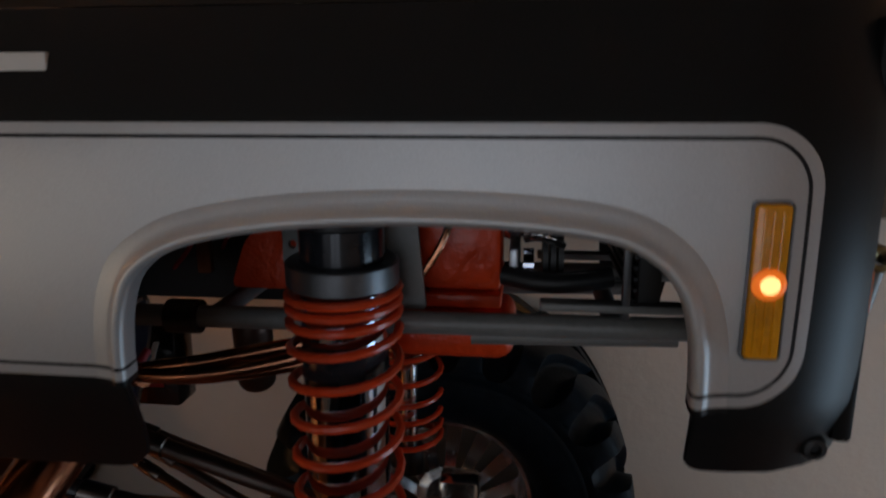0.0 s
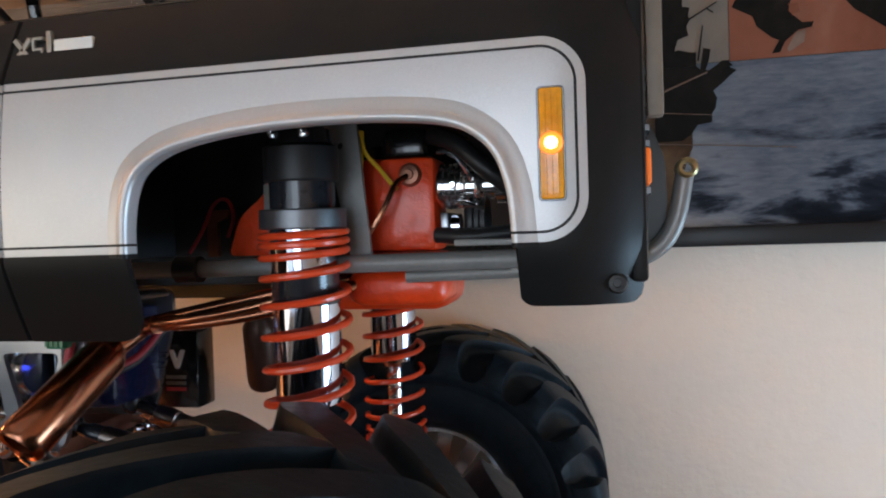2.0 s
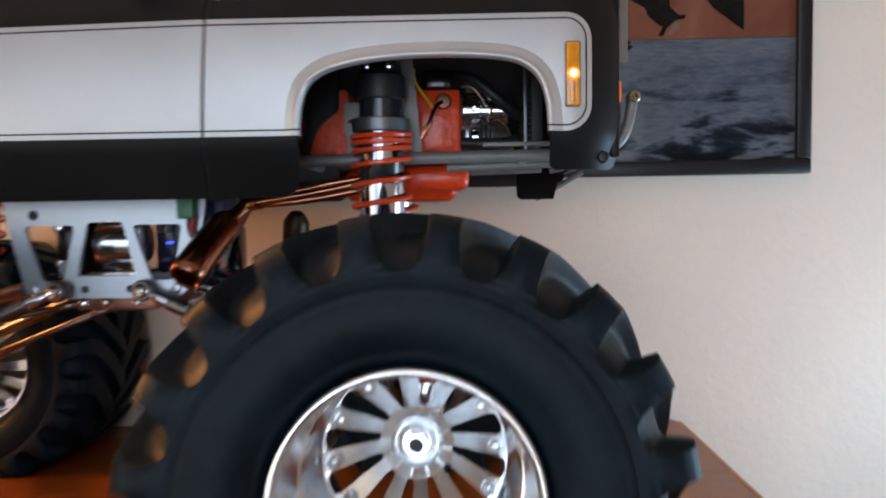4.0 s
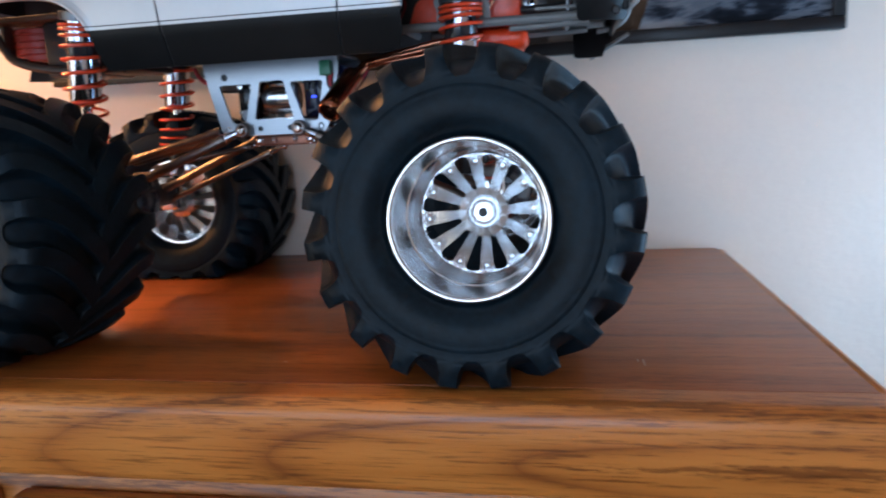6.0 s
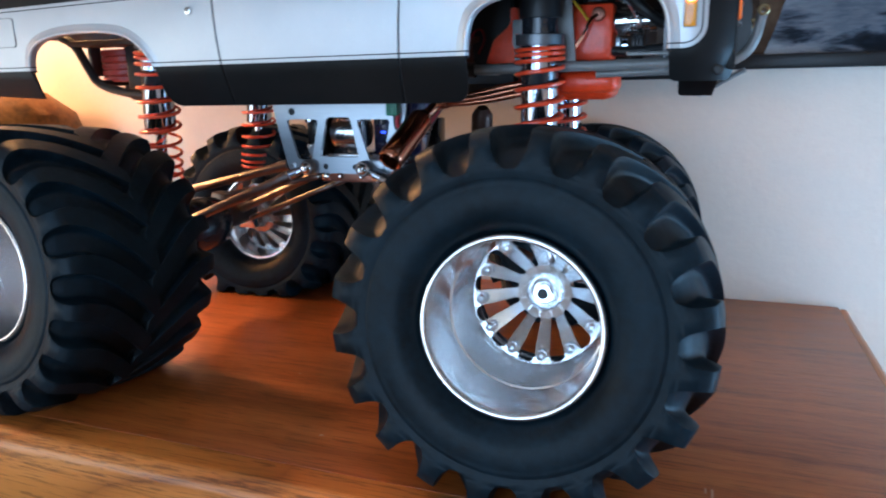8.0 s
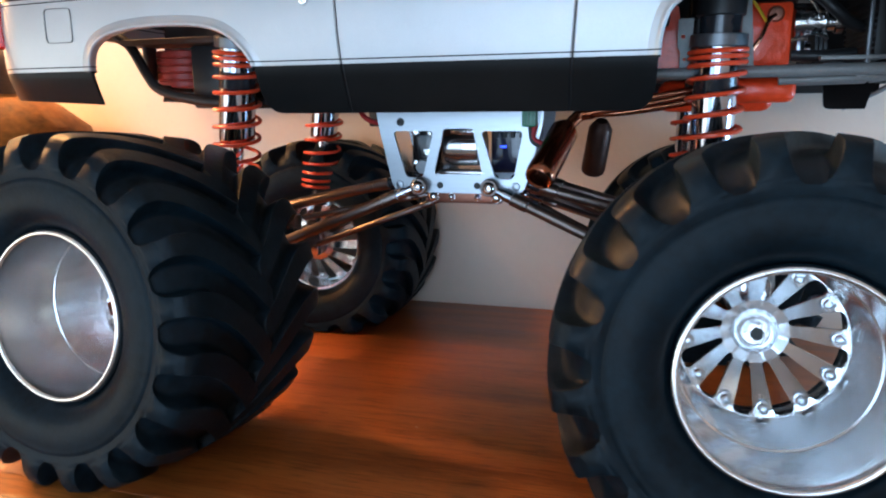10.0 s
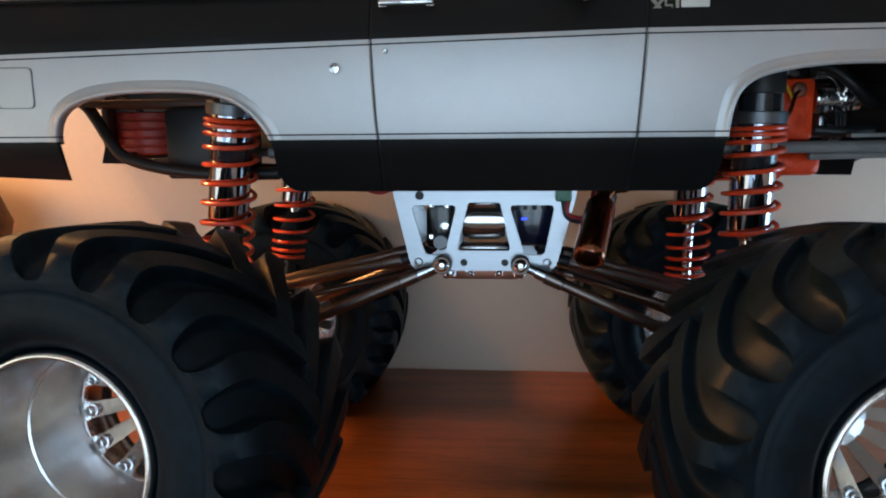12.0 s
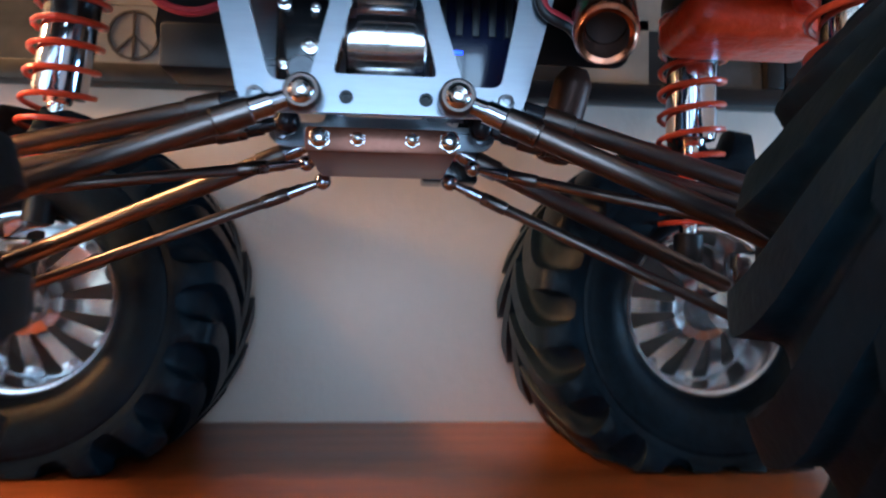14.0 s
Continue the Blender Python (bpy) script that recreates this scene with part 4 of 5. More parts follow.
def link(a, b, r, label, eye=True):
    """Suspension rod: eye with a socket bolt, silver shank, bronze sleeve, then the long tube."""
    a, b = Vector(a), Vector(b)
    d = (b - a).normalized()
    ln = (b - a).length
    P = lambda s: a + d * s
    rod = part("suspension_link", tubed([P(0.0255), P(0.0260), P(ln - 0.012), P(ln - 0.010)], [r * 0.70, r * 0.84, r * 0.84, r * 0.6], 20), BRONZE, truck, label)
    part("sleeve", tubed([P(0.0150), P(0.0155), P(0.0255), P(0.0260)], [r * 0.85, r, r, r * 0.84], 20), SLEEVE, rod, "smoked sleeve of the rod end")
    part("shank", tubed([P(0.0040), P(0.0090), P(0.0092), P(0.0152)], [r * 0.62, r * 0.70, r * 0.86, r * 0.86], 16), SMOKE if eye or r < 0.003 else DARKTUBE, rod)
    if eye:
        bm = bmesh.new()
        lathe(bm, [(0.0034, -0.0034), (0.0046, -0.0034), (0.0053, -0.0026), (0.0055, 0.0), (0.0053, 0.0026), (0.0046, 0.0032), (0.0034, 0.0032)], 28)
        bmesh.ops.translate(bm, vec=a, verts=bm.verts)
        part("rod_eye", bm, BRONZE, rod, "smoked rod end eye")
        bm = bmesh.new()
        lathe(bm, [(0.0, -0.0022), (0.0012, -0.0022), (0.0014, -0.0046), (0.0024, -0.0050), (0.0036, -0.0042), (0.0040, -0.0030), (0.0040, 0.0042), (0.0, 0.0042)], 24)
        bmesh.ops.translate(bm, vec=a, verts=bm.verts)
        part("eye_bolt", bm, CHROME, rod, "polished socket bolt")
    else:
        bm = bmesh.new()
        bmesh.ops.create_uvsphere(bm, u_segments=16, v_segments=10, radius=r * 1.25)
        bmesh.ops.translate(bm, vec=P(0.001), verts=bm.verts)
        part("ball_joint", bm, SMOKE if r < 0.003 else DARKTUBE, rod)
    return rod


for flip in (False, True):
    M = (lambda p: (p[0], 2 * MID - p[1], p[2])) if flip else (lambda p: p)
    link(M((-0.1865, 0.0655, 0.1368)), M((-0.318, 0.052, 0.0825)), 0.0041, "brown chrome suspension link to the rear axle")
    link(M((-0.1425, 0.0655, 0.1368)), M((-0.012, 0.052, 0.0795)), 0.0041, "brown chrome suspension link to the front axle")
    link(M((-0.197, 0.080, 0.1400)), M((-0.318, 0.088, 0.112)), 0.0039, "brown chrome upper suspension link", False)
    link(M((-0.129, 0.080, 0.1400)), M((-0.012, 0.088, 0.108)), 0.0039, "brown chrome upper suspension link", False)
# lower rods on the far side, and the short diagonal ones above them
link((-0.1860, 0.1420, 0.1225), (-0.3080, 0.1480, 0.0760), 0.0027, "smoked chrome lower suspension rod", False)
link((-0.1380, 0.1420, 0.1235), (-0.0180, 0.1280, 0.0680), 0.0027, "smoked chrome lower suspension rod", False)
link((-0.1905, 0.1250, 0.1265), (-0.2900, 0.0900, 0.1080), 0.0024, "smoked chrome diagonal rod", False)
link((-0.1310, 0.1250, 0.1265), (-0.0400, 0.0900, 0.1040), 0.0024, "smoked chrome diagonal rod", False)

# ---- centre skid plates ----
for sgn in (1, -1):
    y0 = MID - sgn * 0.0275
    out = rounded([(-0.2165, 0.190), (-0.2145, 0.176), (-0.2045, 0.1325), (-0.1230, 0.1325), (-0.1115, 0.176), (-0.1115, 0.190)], 0.006)
    cuts = [rounded([(-0.2045, 0.1700), (-0.1785, 0.1700), (-0.1855, 0.1415), (-0.1965, 0.1415)], 0.003),
            rounded([(-0.1720, 0.1715), (-0.1540, 0.1715), (-0.1480, 0.1440), (-0.1785, 0.1440)], 0.002),
            rounded([(-0.1490, 0.1700), (-0.1235, 0.1700), (-0.1290, 0.1415), (-0.1400, 0.1415)], 0.003)]
    holes = [circle(-0.1995, 0.1755, 0.0026), circle(-0.1745, 0.1372, 0.0021), circle(-0.1512, 0.1372, 0.0021)]
    skid = part("skid_plate", plated(out, cuts + holes, y0 - sgn * 0.0012, y0 + sgn * 0.0012), BRUSHED, truck, "brushed aluminium truss side plate", smooth=False)
    for hx, hz, hr in ((-0.1995, 0.1755, 0.0026), (-0.1745, 0.1372, 0.0021), (-0.1512, 0.1372, 0.0021)):
        bm = bmesh.new()
        lathe(bm, [(0.0, -0.0004), (hr * 0.55, -0.0004), (hr * 0.6, -0.0014), (hr * 0.98, -0.0014), (hr * 0.98, 0.001)], 12)
        bmesh.ops.translate(bm, vec=(hx, y0, hz), verts=bm.verts)
        part("socket_screw", bm, BLACK, skid)
    for hx in (-0.2005, -0.1275):
        bm = bmesh.new()
        lathe(bm, [(0.0, -0.0020), (0.0010, -0.0020), (0.0011, -0.0030), (0.0022, -0.0028), (0.0026, -0.0013), (0.0026, 0.0)], 14)
        bmesh.ops.translate(bm, vec=(hx, y0, 0.1372), verts=bm.verts)
        part("button_screw", bm, BRUSHED, skid)
bm = boxed(-0.188, -0.140, 0.0865, 2 * MID - 0.0560, 0.1240, 0.1322, 0.0012)
belly = part("belly_plate", bm, RUSTPLATE, truck, "brown anodised belly plate with chrome nuts")
for x in (-0.1835, -0.1715, -0.1545, -0.1425):
    for yy, s in ((0.0865, 1), (2 * MID - 0.0560, -1)):
        big = x < -0.18 or x > -0.145
        r = 0.0036 if big else 0.0024
        bm = hex_mesh(r, 0.0008, 0.4)
        lathe(bm, [(r * 0.86, -0.0004), (r * 0.86, -0.0018), (r * 0.78, -0.0026), (r * 0.58, -0.0033), (r * 0.28, -0.0036), (0.0, -0.0037)], 16)
        nut = part("nut", bm, CHROME, belly, "domed chrome nut")
        nut.location = (x, yy - 0.0002 * s, 0.1282)
        nut.rotation_euler = (0, radians(30), 0 if s > 0 else math.pi)
# motor drum between the plates
bm = bmesh.new()
lathe(bm, [(0.0, -0.0125), (0.0100, -0.0125), (0.0108, -0.0118), (0.0108, -0.0092), (0.0122, -0.0090), (0.0124, -0.0004), (0.0119, -0.0002), (0.0119, 0.0002), (0.0124, 0.0004), (0.0122, 0.0090), (0.0108, 0.0092), (0.0108, 0.0118), (0.0100, 0.0125), (0.0, 0.0125)], 40)
bmesh.ops.rotate(bm, cent=(0, 0, 0), matrix=Matrix.Rotation(radians(90), 3, "Z"), verts=bm.verts)
bmesh.ops.translate(bm, vec=(-0.1632, 0.0905, 0.1600), verts=bm.verts)
drum = part("gearbox", bm, CHROME, truck, "chrome gearbox drum between the side plates")
for x0, x1, z0, z1 in ((-0.1775, -0.1485, 0.1425, 0.1455), (-0.1730, -0.1535, 0.1735, 0.1770)):
    part("flange", boxed(x0, x1, 0.078, 0.112, z0, z1, 0.001), CHROME, drum)
part("top_deck", boxed(-0.214, -0.112, 0.0730, 2 * MID - 0.0730, 0.1868, 0.1888, 0.0006), BRUSHED, truck, "brushed aluminium deck between the side plates")
case = part("transfer_case", boxed(-0.1975, -0.1805, 0.0840, 0.1180, 0.1430, 0.1730, 0.003), BLACKGLOSS, truck, "black transfer case with chrome screws")
for x, z, r in ((-0.1945, 0.1690, 0.0022), (-0.1865, 0.1560, 0.0026), (-0.1945, 0.1500, 0.0018), (-0.1850, 0.1680, 0.0016)):
    bm = bmesh.new()
    lathe(bm, [(0.0, -0.0012), (r * 0.5, -0.0012), (r * 0.55, -0.0022), (r, -0.0020), (r, 0.0006)], 14)
    bmesh.ops.translate(bm, vec=(x, 0.0838, z), verts=bm.verts)
    part("screw", bm, CHROME, case)
bm = bmesh.new()
lathe(bm, [(0.0, -0.006), (0.0040, -0.006), (0.0046, -0.005), (0.0046, 0.004), (0.0, 0.004)], 20)
bmesh.ops.translate(bm, vec=(-0.1885, 0.0840, 0.1475), verts=bm.verts)
part("output_cup", bm, DARKSTEEL, case)
esc = part("speed_controller", boxed(-0.148, -0.119, 0.094, 0.126, 0.143, 0.183, 0.002), BLUECASE, truck, "dark blue electronic speed controller")
part("status_light", boxed(-0.1415, -0.1380, 0.0934, 0.0942, 0.1590, 0.1602), BLUE_LED, esc, "blue status light")
for k in range(5):
    part("cooling_fin", boxed(-0.146 + k * 0.0055, -0.1435 + k * 0.0055, 0.0925, 0.0940, 0.165, 0.181, 0.0003), BLACK, esc)
servo = part("servo", boxed(-0.112, -0.088, 0.092, 0.108, 0.150, 0.190, 0.0015), BLACKGLOSS, truck, "black servo with a white emblem and red bars")
part("emblem", plated(rounded([(-0.104, 0.1800), (-0.1015, 0.1800), (-0.0995, 0.1745), (-0.0975, 0.1800), (-0.095, 0.1800), (-0.0985, 0.1705), (-0.1005, 0.1705)], 0.0006), [], 0.0914, 0.0921), WHITE, servo, smooth=False)
for z in (0.166, 0.1630, 0.160):
    part("label_bar", boxed(-0.106, -0.095, 0.0915, 0.0921, z - 0.0009, z + 0.0009), LABELRED if z < 0.161 else BRUSHED, servo, smooth=False)
part("servo_cable", tubed(smooth_path([(-0.1, 0.100, 0.190), (-0.104, 0.094, 0.194), (-0.108, 0.088, 0.200), (-0.110, 0.080, 0.207), (-0.108, 0.072, 0.212)]), 0.0014, 8), BLACK, servo)
servo.location = (-0.0350, 0.0700, -0.0240)
bm = boxed(-0.1235, -0.1150, 0.063, 0.073, 0.1725, 0.1830, 0.001)
for k in range(4):
    box(bm, -0.1228 + k * 0.0021, -0.1216 + k * 0.0021, 0.0624, 0.0632, 0.1735, 0.182)
plug = part("connector", bm, GREEN, truck, "green ribbed battery connector")
for k, (mt, z) in enumerate(((BLACK, 0.172), (LABELRED, 0.1735))):
    part("wire", tubed(smooth_path([(-0.119 + k * 0.003, 0.068, z + 0.001), (-0.117, 0.067, z - 0.008), (-0.109, 0.070, z - 0.011), (-0.102, 0.085, z - 0.008), (-0.098, 0.1, z + 0.004)]), 0.0015, 10), mt, plug)

# ---- engine, exhaust and frame ----
for sgn in (1, -1):
    y = MID - sgn * 0.0285
    rail = part("frame_rail", tubed([(-0.285, y, 0.2000), (-0.25, y, 0.1990), (0.060, y, 0.2015), (0.078, y, 0.2020)], 0.0031, 14), GREYMETAL, truck, "grey steel tube frame rail")
    part("upper_tab", boxed(0.030, 0.066, y - 0.003, y + 0.003, 0.2060, 0.2082, 0.0006), GREYMETAL, rail)
    part("lower_rail", tubed([(0.012, y + sgn * 0.004, 0.1962), (0.066, y + sgn * 0.004, 0.1975)], 0.0022, 10), GREYMETAL, rail)
    part("joint", tubed([(-0.072, y, 0.2004), (-0.063, y, 0.2004)], 0.0048, 14), BLACK, rail)
for x in (-0.30, -0.06, 0.05):
    part("cross_member", tubed([(x, MID - 0.0285, 0.2000), (x, MID + 0.0285, 0.2000)], 0.0028, 10), GREYMETAL, truck)
bm = bmesh.new()
box(bm, -0.014, 0.0195, 0.0885, 2 * MID - 0.0885, 0.2045, 0.2385, 0.0022)
engine = part("engine_block", bm, ENGINE_RED, truck, "orange-red painted engine block")
part("sump", boxed(-0.0135, 0.0235, 0.083, 2 * MID - 0.083, 0.1850, 0.1985, 0.005, 3), ENGINE_RED, engine)
part("receiver_box", boxed(-0.257, -0.216, 0.160, 0.188, 0.1705, 0.1900, 0.002), BLACK, truck, "black receiver box")
part("battery_lead", tubed(smooth_path([(-0.250, 0.120, 0.1880), (-0.240, 0.112, 0.1780), (-0.228, 0.108, 0.1745), (-0.216, 0.110, 0.1800), (-0.206, 0.115, 0.1880)]), 0.0017, 8), LABELRED, truck, "dark red battery lead")
part("oil_pan", boxed(-0.048, 0.018, 0.1145, 0.156, 0.1800, 0.1990, 0.007, 3), ENGINE_RED, engine, "glossy orange-red oil pan")
part("flange", boxed(-0.016, 0.0195, 0.0865, 2 * MID - 0.0865, 0.2000, 0.2040, 0.001), ENGINE_RED, engine)
part("bell_housing", plated(rounded([(-0.0605, 0.2045), (-0.0555, 0.2190), (-0.0465, 0.2262), (-0.0442, 0.2290), (-0.0442, 0.2385), (-0.0400, 0.2385), (-0.0385, 0.2290), (-0.033, 0.2270), (-0.033, 0.2045)], 0.003), [], 0.0855, 2 * MID - 0.0855), ENGINE_RED, engine)
part("gearbox_case", boxed(-0.0335, -0.0142, 0.092, 2 * MID - 0.092, 0.190, 0.232, 0.003), BLACK, engine)
bm = bmesh.new()
lathe(bm, [(0.0, -0.0030), (0.0016, -0.0030), (0.0018, -0.0018), (0.0034, -0.0016), (0.0044, 0.0), (0.0, 0.0)], 16)
bmesh.ops.translate(bm, vec=(0.0105, 0.0884, 0.2320), verts=bm.verts)
part("plug_boot", bm, RUSTPLATE, engine, "copper plug boot")
part("head_bolt_strip", boxed(0.000, 0.0160, 0.0890, 0.112, 0.2386, 0.2490, 0.002), BLACKGLOSS, engine)
for pth in (((-0.005, 0.080, 0.2475), (-0.0035, 0.080, 0.2400), (0.001, 0.082, 0.2340), (0.0045, 0.084, 0.2290), (0.0060, 0.0865, 0.2270)), ((-0.0045, 0.0805, 0.2475), (-0.0050, 0.0805, 0.2380), (-0.0058, 0.0810, 0.2320))):
    part("ignition_wire", tubed(smooth_path(pth), 0.0008, 8), YELLOW, engine, "yellow ignition wire")
part("oil_line", tubed(smooth_path([(0.0100, 0.086, 0.2315), (0.0065, 0.083, 0.2285), (0.003, 0.080, 0.2200), (-0.002, 0.079, 0.2120), (-0.008, 0.078, 0.2050)]), 0.0011, 8), COPPER, engine, "thin copper line")
bm = bmesh.new()
prof = [(0.0, 0.0), (0.0078, 0.0), (0.0084, 0.0008)]
for k in range(4):
    prof += [(0.0084, 0.0012 + 0.0022 * k), (0.0084, 0.0024 + 0.0022 * k), (0.0077, 0.0027 + 0.0022 * k), (0.0077, 0.0031 + 0.0022 * k)]
prof += [(0.0062, 0.0105), (0.0062, 0.0135), (0.0088, 0.0140), (0.0092, 0.0150), (0.0088, 0.0160), (0.0050, 0.0165), (0.0050, 0.0205), (0.0066, 0.0210), (0.0066, 0.0245), (0.0, 0.0250)]
lathe(bm, prof, 28)
bmesh.ops.rotate(bm, cent=(0, 0, 0), matrix=Matrix.Rotation(radians(-90), 3, "Z"), verts=bm.verts)
bmesh.ops.translate(bm, vec=(0.0200, 0.095, 0.2275), verts=bm.verts)
starter = part("starter_motor", bm, CHROME, engine, "ribbed chrome starter motor")
part("terminal", tubed([(0.0265, 0.0875, 0.2275), (0.0265, 0.0845, 0.2275)], [0.0016, 0.0010], 10), CHROME, starter)
part("clamp_bolt", tubed([(0.0345, 0.0870, 0.2330), (0.0345, 0.0845, 0.2335)], 0.0012, 8), CHROME, starter)
part("pump", boxed(0.0215, 0.0246, 0.0865, 0.112, 0.2088, 0.2180, 0.0008), BRUSHED, engine, "bare metal water pump")
part("pump_pulley", tubed([(0.0255, 0.0900, 0.2130), (0.0285, 0.0900, 0.2130)], [0.0044, 0.0044], 20), SMOKE, engine, "small chrome pulley")
for pth in (((0.0205, 0.0900, 0.2400), (0.0260, 0.0880, 0.2390), (0.0300, 0.0880, 0.2345), (0.0330, 0.0890, 0.2290)), ((0.0260, 0.0900, 0.2200), (0.0300, 0.0875, 0.2210), (0.0370, 0.0890, 0.2185))):
    part("chrome_line", tubed(smooth_path(pth), 0.0010, 8), CHROME, engine, "thin chrome fuel line")
part("linkage_block", boxed(0.0225, 0.0315, 0.0960, 0.1060, 0.2390, 0.2440, 0.0008), BEIGE, engine, "beige plastic carburettor block")
for x, z, r in ((0.0252, 0.2462, 0.0020), (0.0292, 0.2458, 0.0014)):
    part("jet_cap", tubed([(x, 0.1000, z - 0.0025), (x, 0.1000, z)], r, 12), BRASS, engine, "small brass jet cap")
part("servo_bracket", plated(rounded([(-0.0790, 0.2040), (-0.0790, 0.2200), (-0.0755, 0.2230), (-0.0700, 0.2230), (-0.0700, 0.2200), (-0.0745, 0.2180), (-0.0745, 0.2040)], 0.0008), [], 0.1020, 0.1040), RUSTPLATE, truck, "brown servo bracket")
part("red_lead", tubed(smooth_path([(-0.0860, 0.1000, 0.2060), (-0.0780, 0.0960, 0.2140), (-0.0715, 0.0950, 0.2250), (-0.0670, 0.0970, 0.2265), (-0.0660, 0.1000, 0.2200), (-0.0710, 0.1040, 0.2120)]), 0.0007, 8), LABELRED, truck, "dark red wire loop")
for k in range(3):
    part("pulley", tubed([(0.0310 + k * 0.0022, MID, 0.214), (0.0325 + k * 0.0022, MID, 0.214)], [0.010, 0.010], 28), BLACK, engine)
part("radiator_hose", tubed(smooth_path([(0.018, 0.092, 0.2460), (0.028, 0.086, 0.2420), (0.038, 0.084, 0.2330), (0.047, 0.088, 0.2260), (0.054, 0.092, 0.224)]), 0.0032, 12), BLACK, engine, "black radiator hose")
part("lower_hose", tubed(smooth_path([(0.020, 0.088, 0.2100), (0.034, 0.084, 0.2090), (0.050, 0.086, 0.2105)]), 0.0030, 12), BLACK, engine, "black lower hose")
bm = boxed(0.0545, 0.0605, 0.070, 2 * MID - 0.070, 0.2060, 0.2500, 0.001)
radiator = part("radiator", bm, CARBON, truck, "dark finned radiator")
for k in range(14):
    part("fin", boxed(0.0535, 0.0545, 0.0705, 2 * MID - 0.0705, 0.2080 + k * 0.0029, 0.2090 + k * 0.0029), BLACK, radiator, smooth=False)
part("radiator_bracket", boxed(0.0505, 0.0525, 0.0672, 0.0700, 0.2040, 0.2500, 0.0004), DARKSTEEL, truck)
strut = part("shock_tower", plated(rounded([(-0.0170, 0.2530), (-0.0050, 0.2530), (-0.0005, 0.2030), (-0.0080, 0.2030)], 0.001), [circle(-0.0110, 0.2420, 0.0013)], 0.0745, 0.0765), GREYMETAL, truck, "grey steel shock tower plate", smooth=False)
part("shock_bracket", plated(rounded([(-0.0400, 0.2300), (-0.0320, 0.2300), (-0.0330, 0.2040), (-0.0385, 0.2040), (-0.0385, 0.2130), (-0.0400, 0.2150)], 0.001), [circle(-0.0372, 0.2205, 0.0012), circle(-0.0360, 0.2085, 0.0010)], 0.0745, 0.0765), GREYMETAL, strut, smooth=False)
for k, (dz, dy) in enumerate(((0.0, 0.0), (0.0032, 0.0035), (-0.0030, 0.004))):
    part("header_pipe", tubed(smooth_path([(-0.016 + 0.006 * k, 0.090, 0.1960), (-0.027 + 0.004 * k, 0.076 + dy, 0.1910 + dz * 0.6), (-0.045, 0.072 + dy, 0.1865 + dz), (-0.066, 0.070 + dy, 0.1830 + dz * 0.8), (-0.084, 0.073 + dy * 0.6, 0.1805 + dz * 0.4), (-0.0930, 0.0775, 0.1785), (-0.0975, 0.070, 0.1725)]), 0.0021, 12), COPPER, truck, "copper exhaust header pipe")
part("collector_pipe", tubed(smooth_path([(-0.084, 0.074, 0.1802), (-0.092, 0.0765, 0.1785), (-0.0980, 0.069, 0.1720)]), [0.0036] * 13, 14), COPPER, truck, "copper exhaust collector")
can0, can1 = Vector((-0.0985, 0.0665, 0.1715)), Vector((-0.1090, 0.0340, 0.1455))


def exhaust_can(start, end, metal, label):
    """A short copper silencer, open at its lower end."""
    d = (end - start).normalized()
    ln = (end - start).length
    bm = bmesh.new()
    lathe(bm, [(0.0, -0.003), (0.0042, -0.003), (0.0064, 0.0), (0.0080, 0.003), (0.0084, ln - 0.004), (0.0080, ln - 0.001), (0.0070, ln), (0.0058, ln - 0.0006), (0.0054, ln - 0.012), (0.0, ln - 0.012)], 32)
    bmesh.ops.transform(bm, matrix=Matrix.Translation(start) @ Vector((0, 1, 0)).rotation_difference(d).to_matrix().to_4x4(), verts=bm.verts)
    can = part("exhaust_can", bm, metal, truck, label)
    part("bore", tubed([start + d * (ln - 0.0110), start + d * (ln - 0.0105)], 0.0053, 20), BLACK, can, "dark open bore")


exhaust_can(can0, can1, COPPER, "copper exhaust can with an open end")
exhaust_can(Vector((-0.0835, 0.1520, 0.1715)), Vector((-0.0894, 0.1680, 0.1380)), DARKCOPPER, "far exhaust can in copper darkened against the lamp glow")
part("bumper_brace", tubed([(0.0700, 2 * MID - 0.012, 0.1810), (0.1000, 2 * MID - 0.020, 0.1980)], 0.0017, 10), GREYMETAL, truck, "grey bumper brace")

# ---- rear cage ----
cage = part("rear_cage", tubed(smooth_path([(-0.405, 0.070, 0.2340), (-0.392, 0.070, 0.2270), (-0.380, 0.070, 0.2080), (-0.372, 0.070, 0.1985), (-0.352, 0.070, 0.1920), (-0.320, 0.070, 0.1880), (-0.280, 0.070, 0.1880)]), 0.0034, 12), BLACK, truck, "black steel rear tube cage")
part("cage_tube", tubed(smooth_path([(-0.405, 2 * MID - 0.070, 0.2340), (-0.392, 2 * MID - 0.070, 0.2270), (-0.380, 2 * MID - 0.070, 0.2080), (-0.372, 2 * MID - 0.070, 0.1985), (-0.352, 2 * MID - 0.070, 0.1920), (-0.280, 2 * MID - 0.070, 0.1880)]), 0.0028, 12), BLACK, cage)
part("upper_bar", boxed(-0.396, -0.300, 0.066, 0.092, 0.2262, 0.2305, 0.001), DARKBROWN, cage, "brown flat upper bar")
part("upright", boxed(-0.3885, -0.3845, 0.078, 0.088, 0.2040, 0.2262, 0.0005), DARKSTEEL, cage)
part("cross_tube", tubed([(-0.372, 0.070, 0.1985), (-0.372, 2 * MID - 0.070, 0.1985)], 0.0024, 10), BLACK, cage)
part("rear_tray", boxed(-0.340, -0.270, 0.074, 2 * MID - 0.074, 0.1860, 0.1900, 0.001), BLACK, cage)
bm = bmesh.new()
prof = [(0.0, -0.022)]
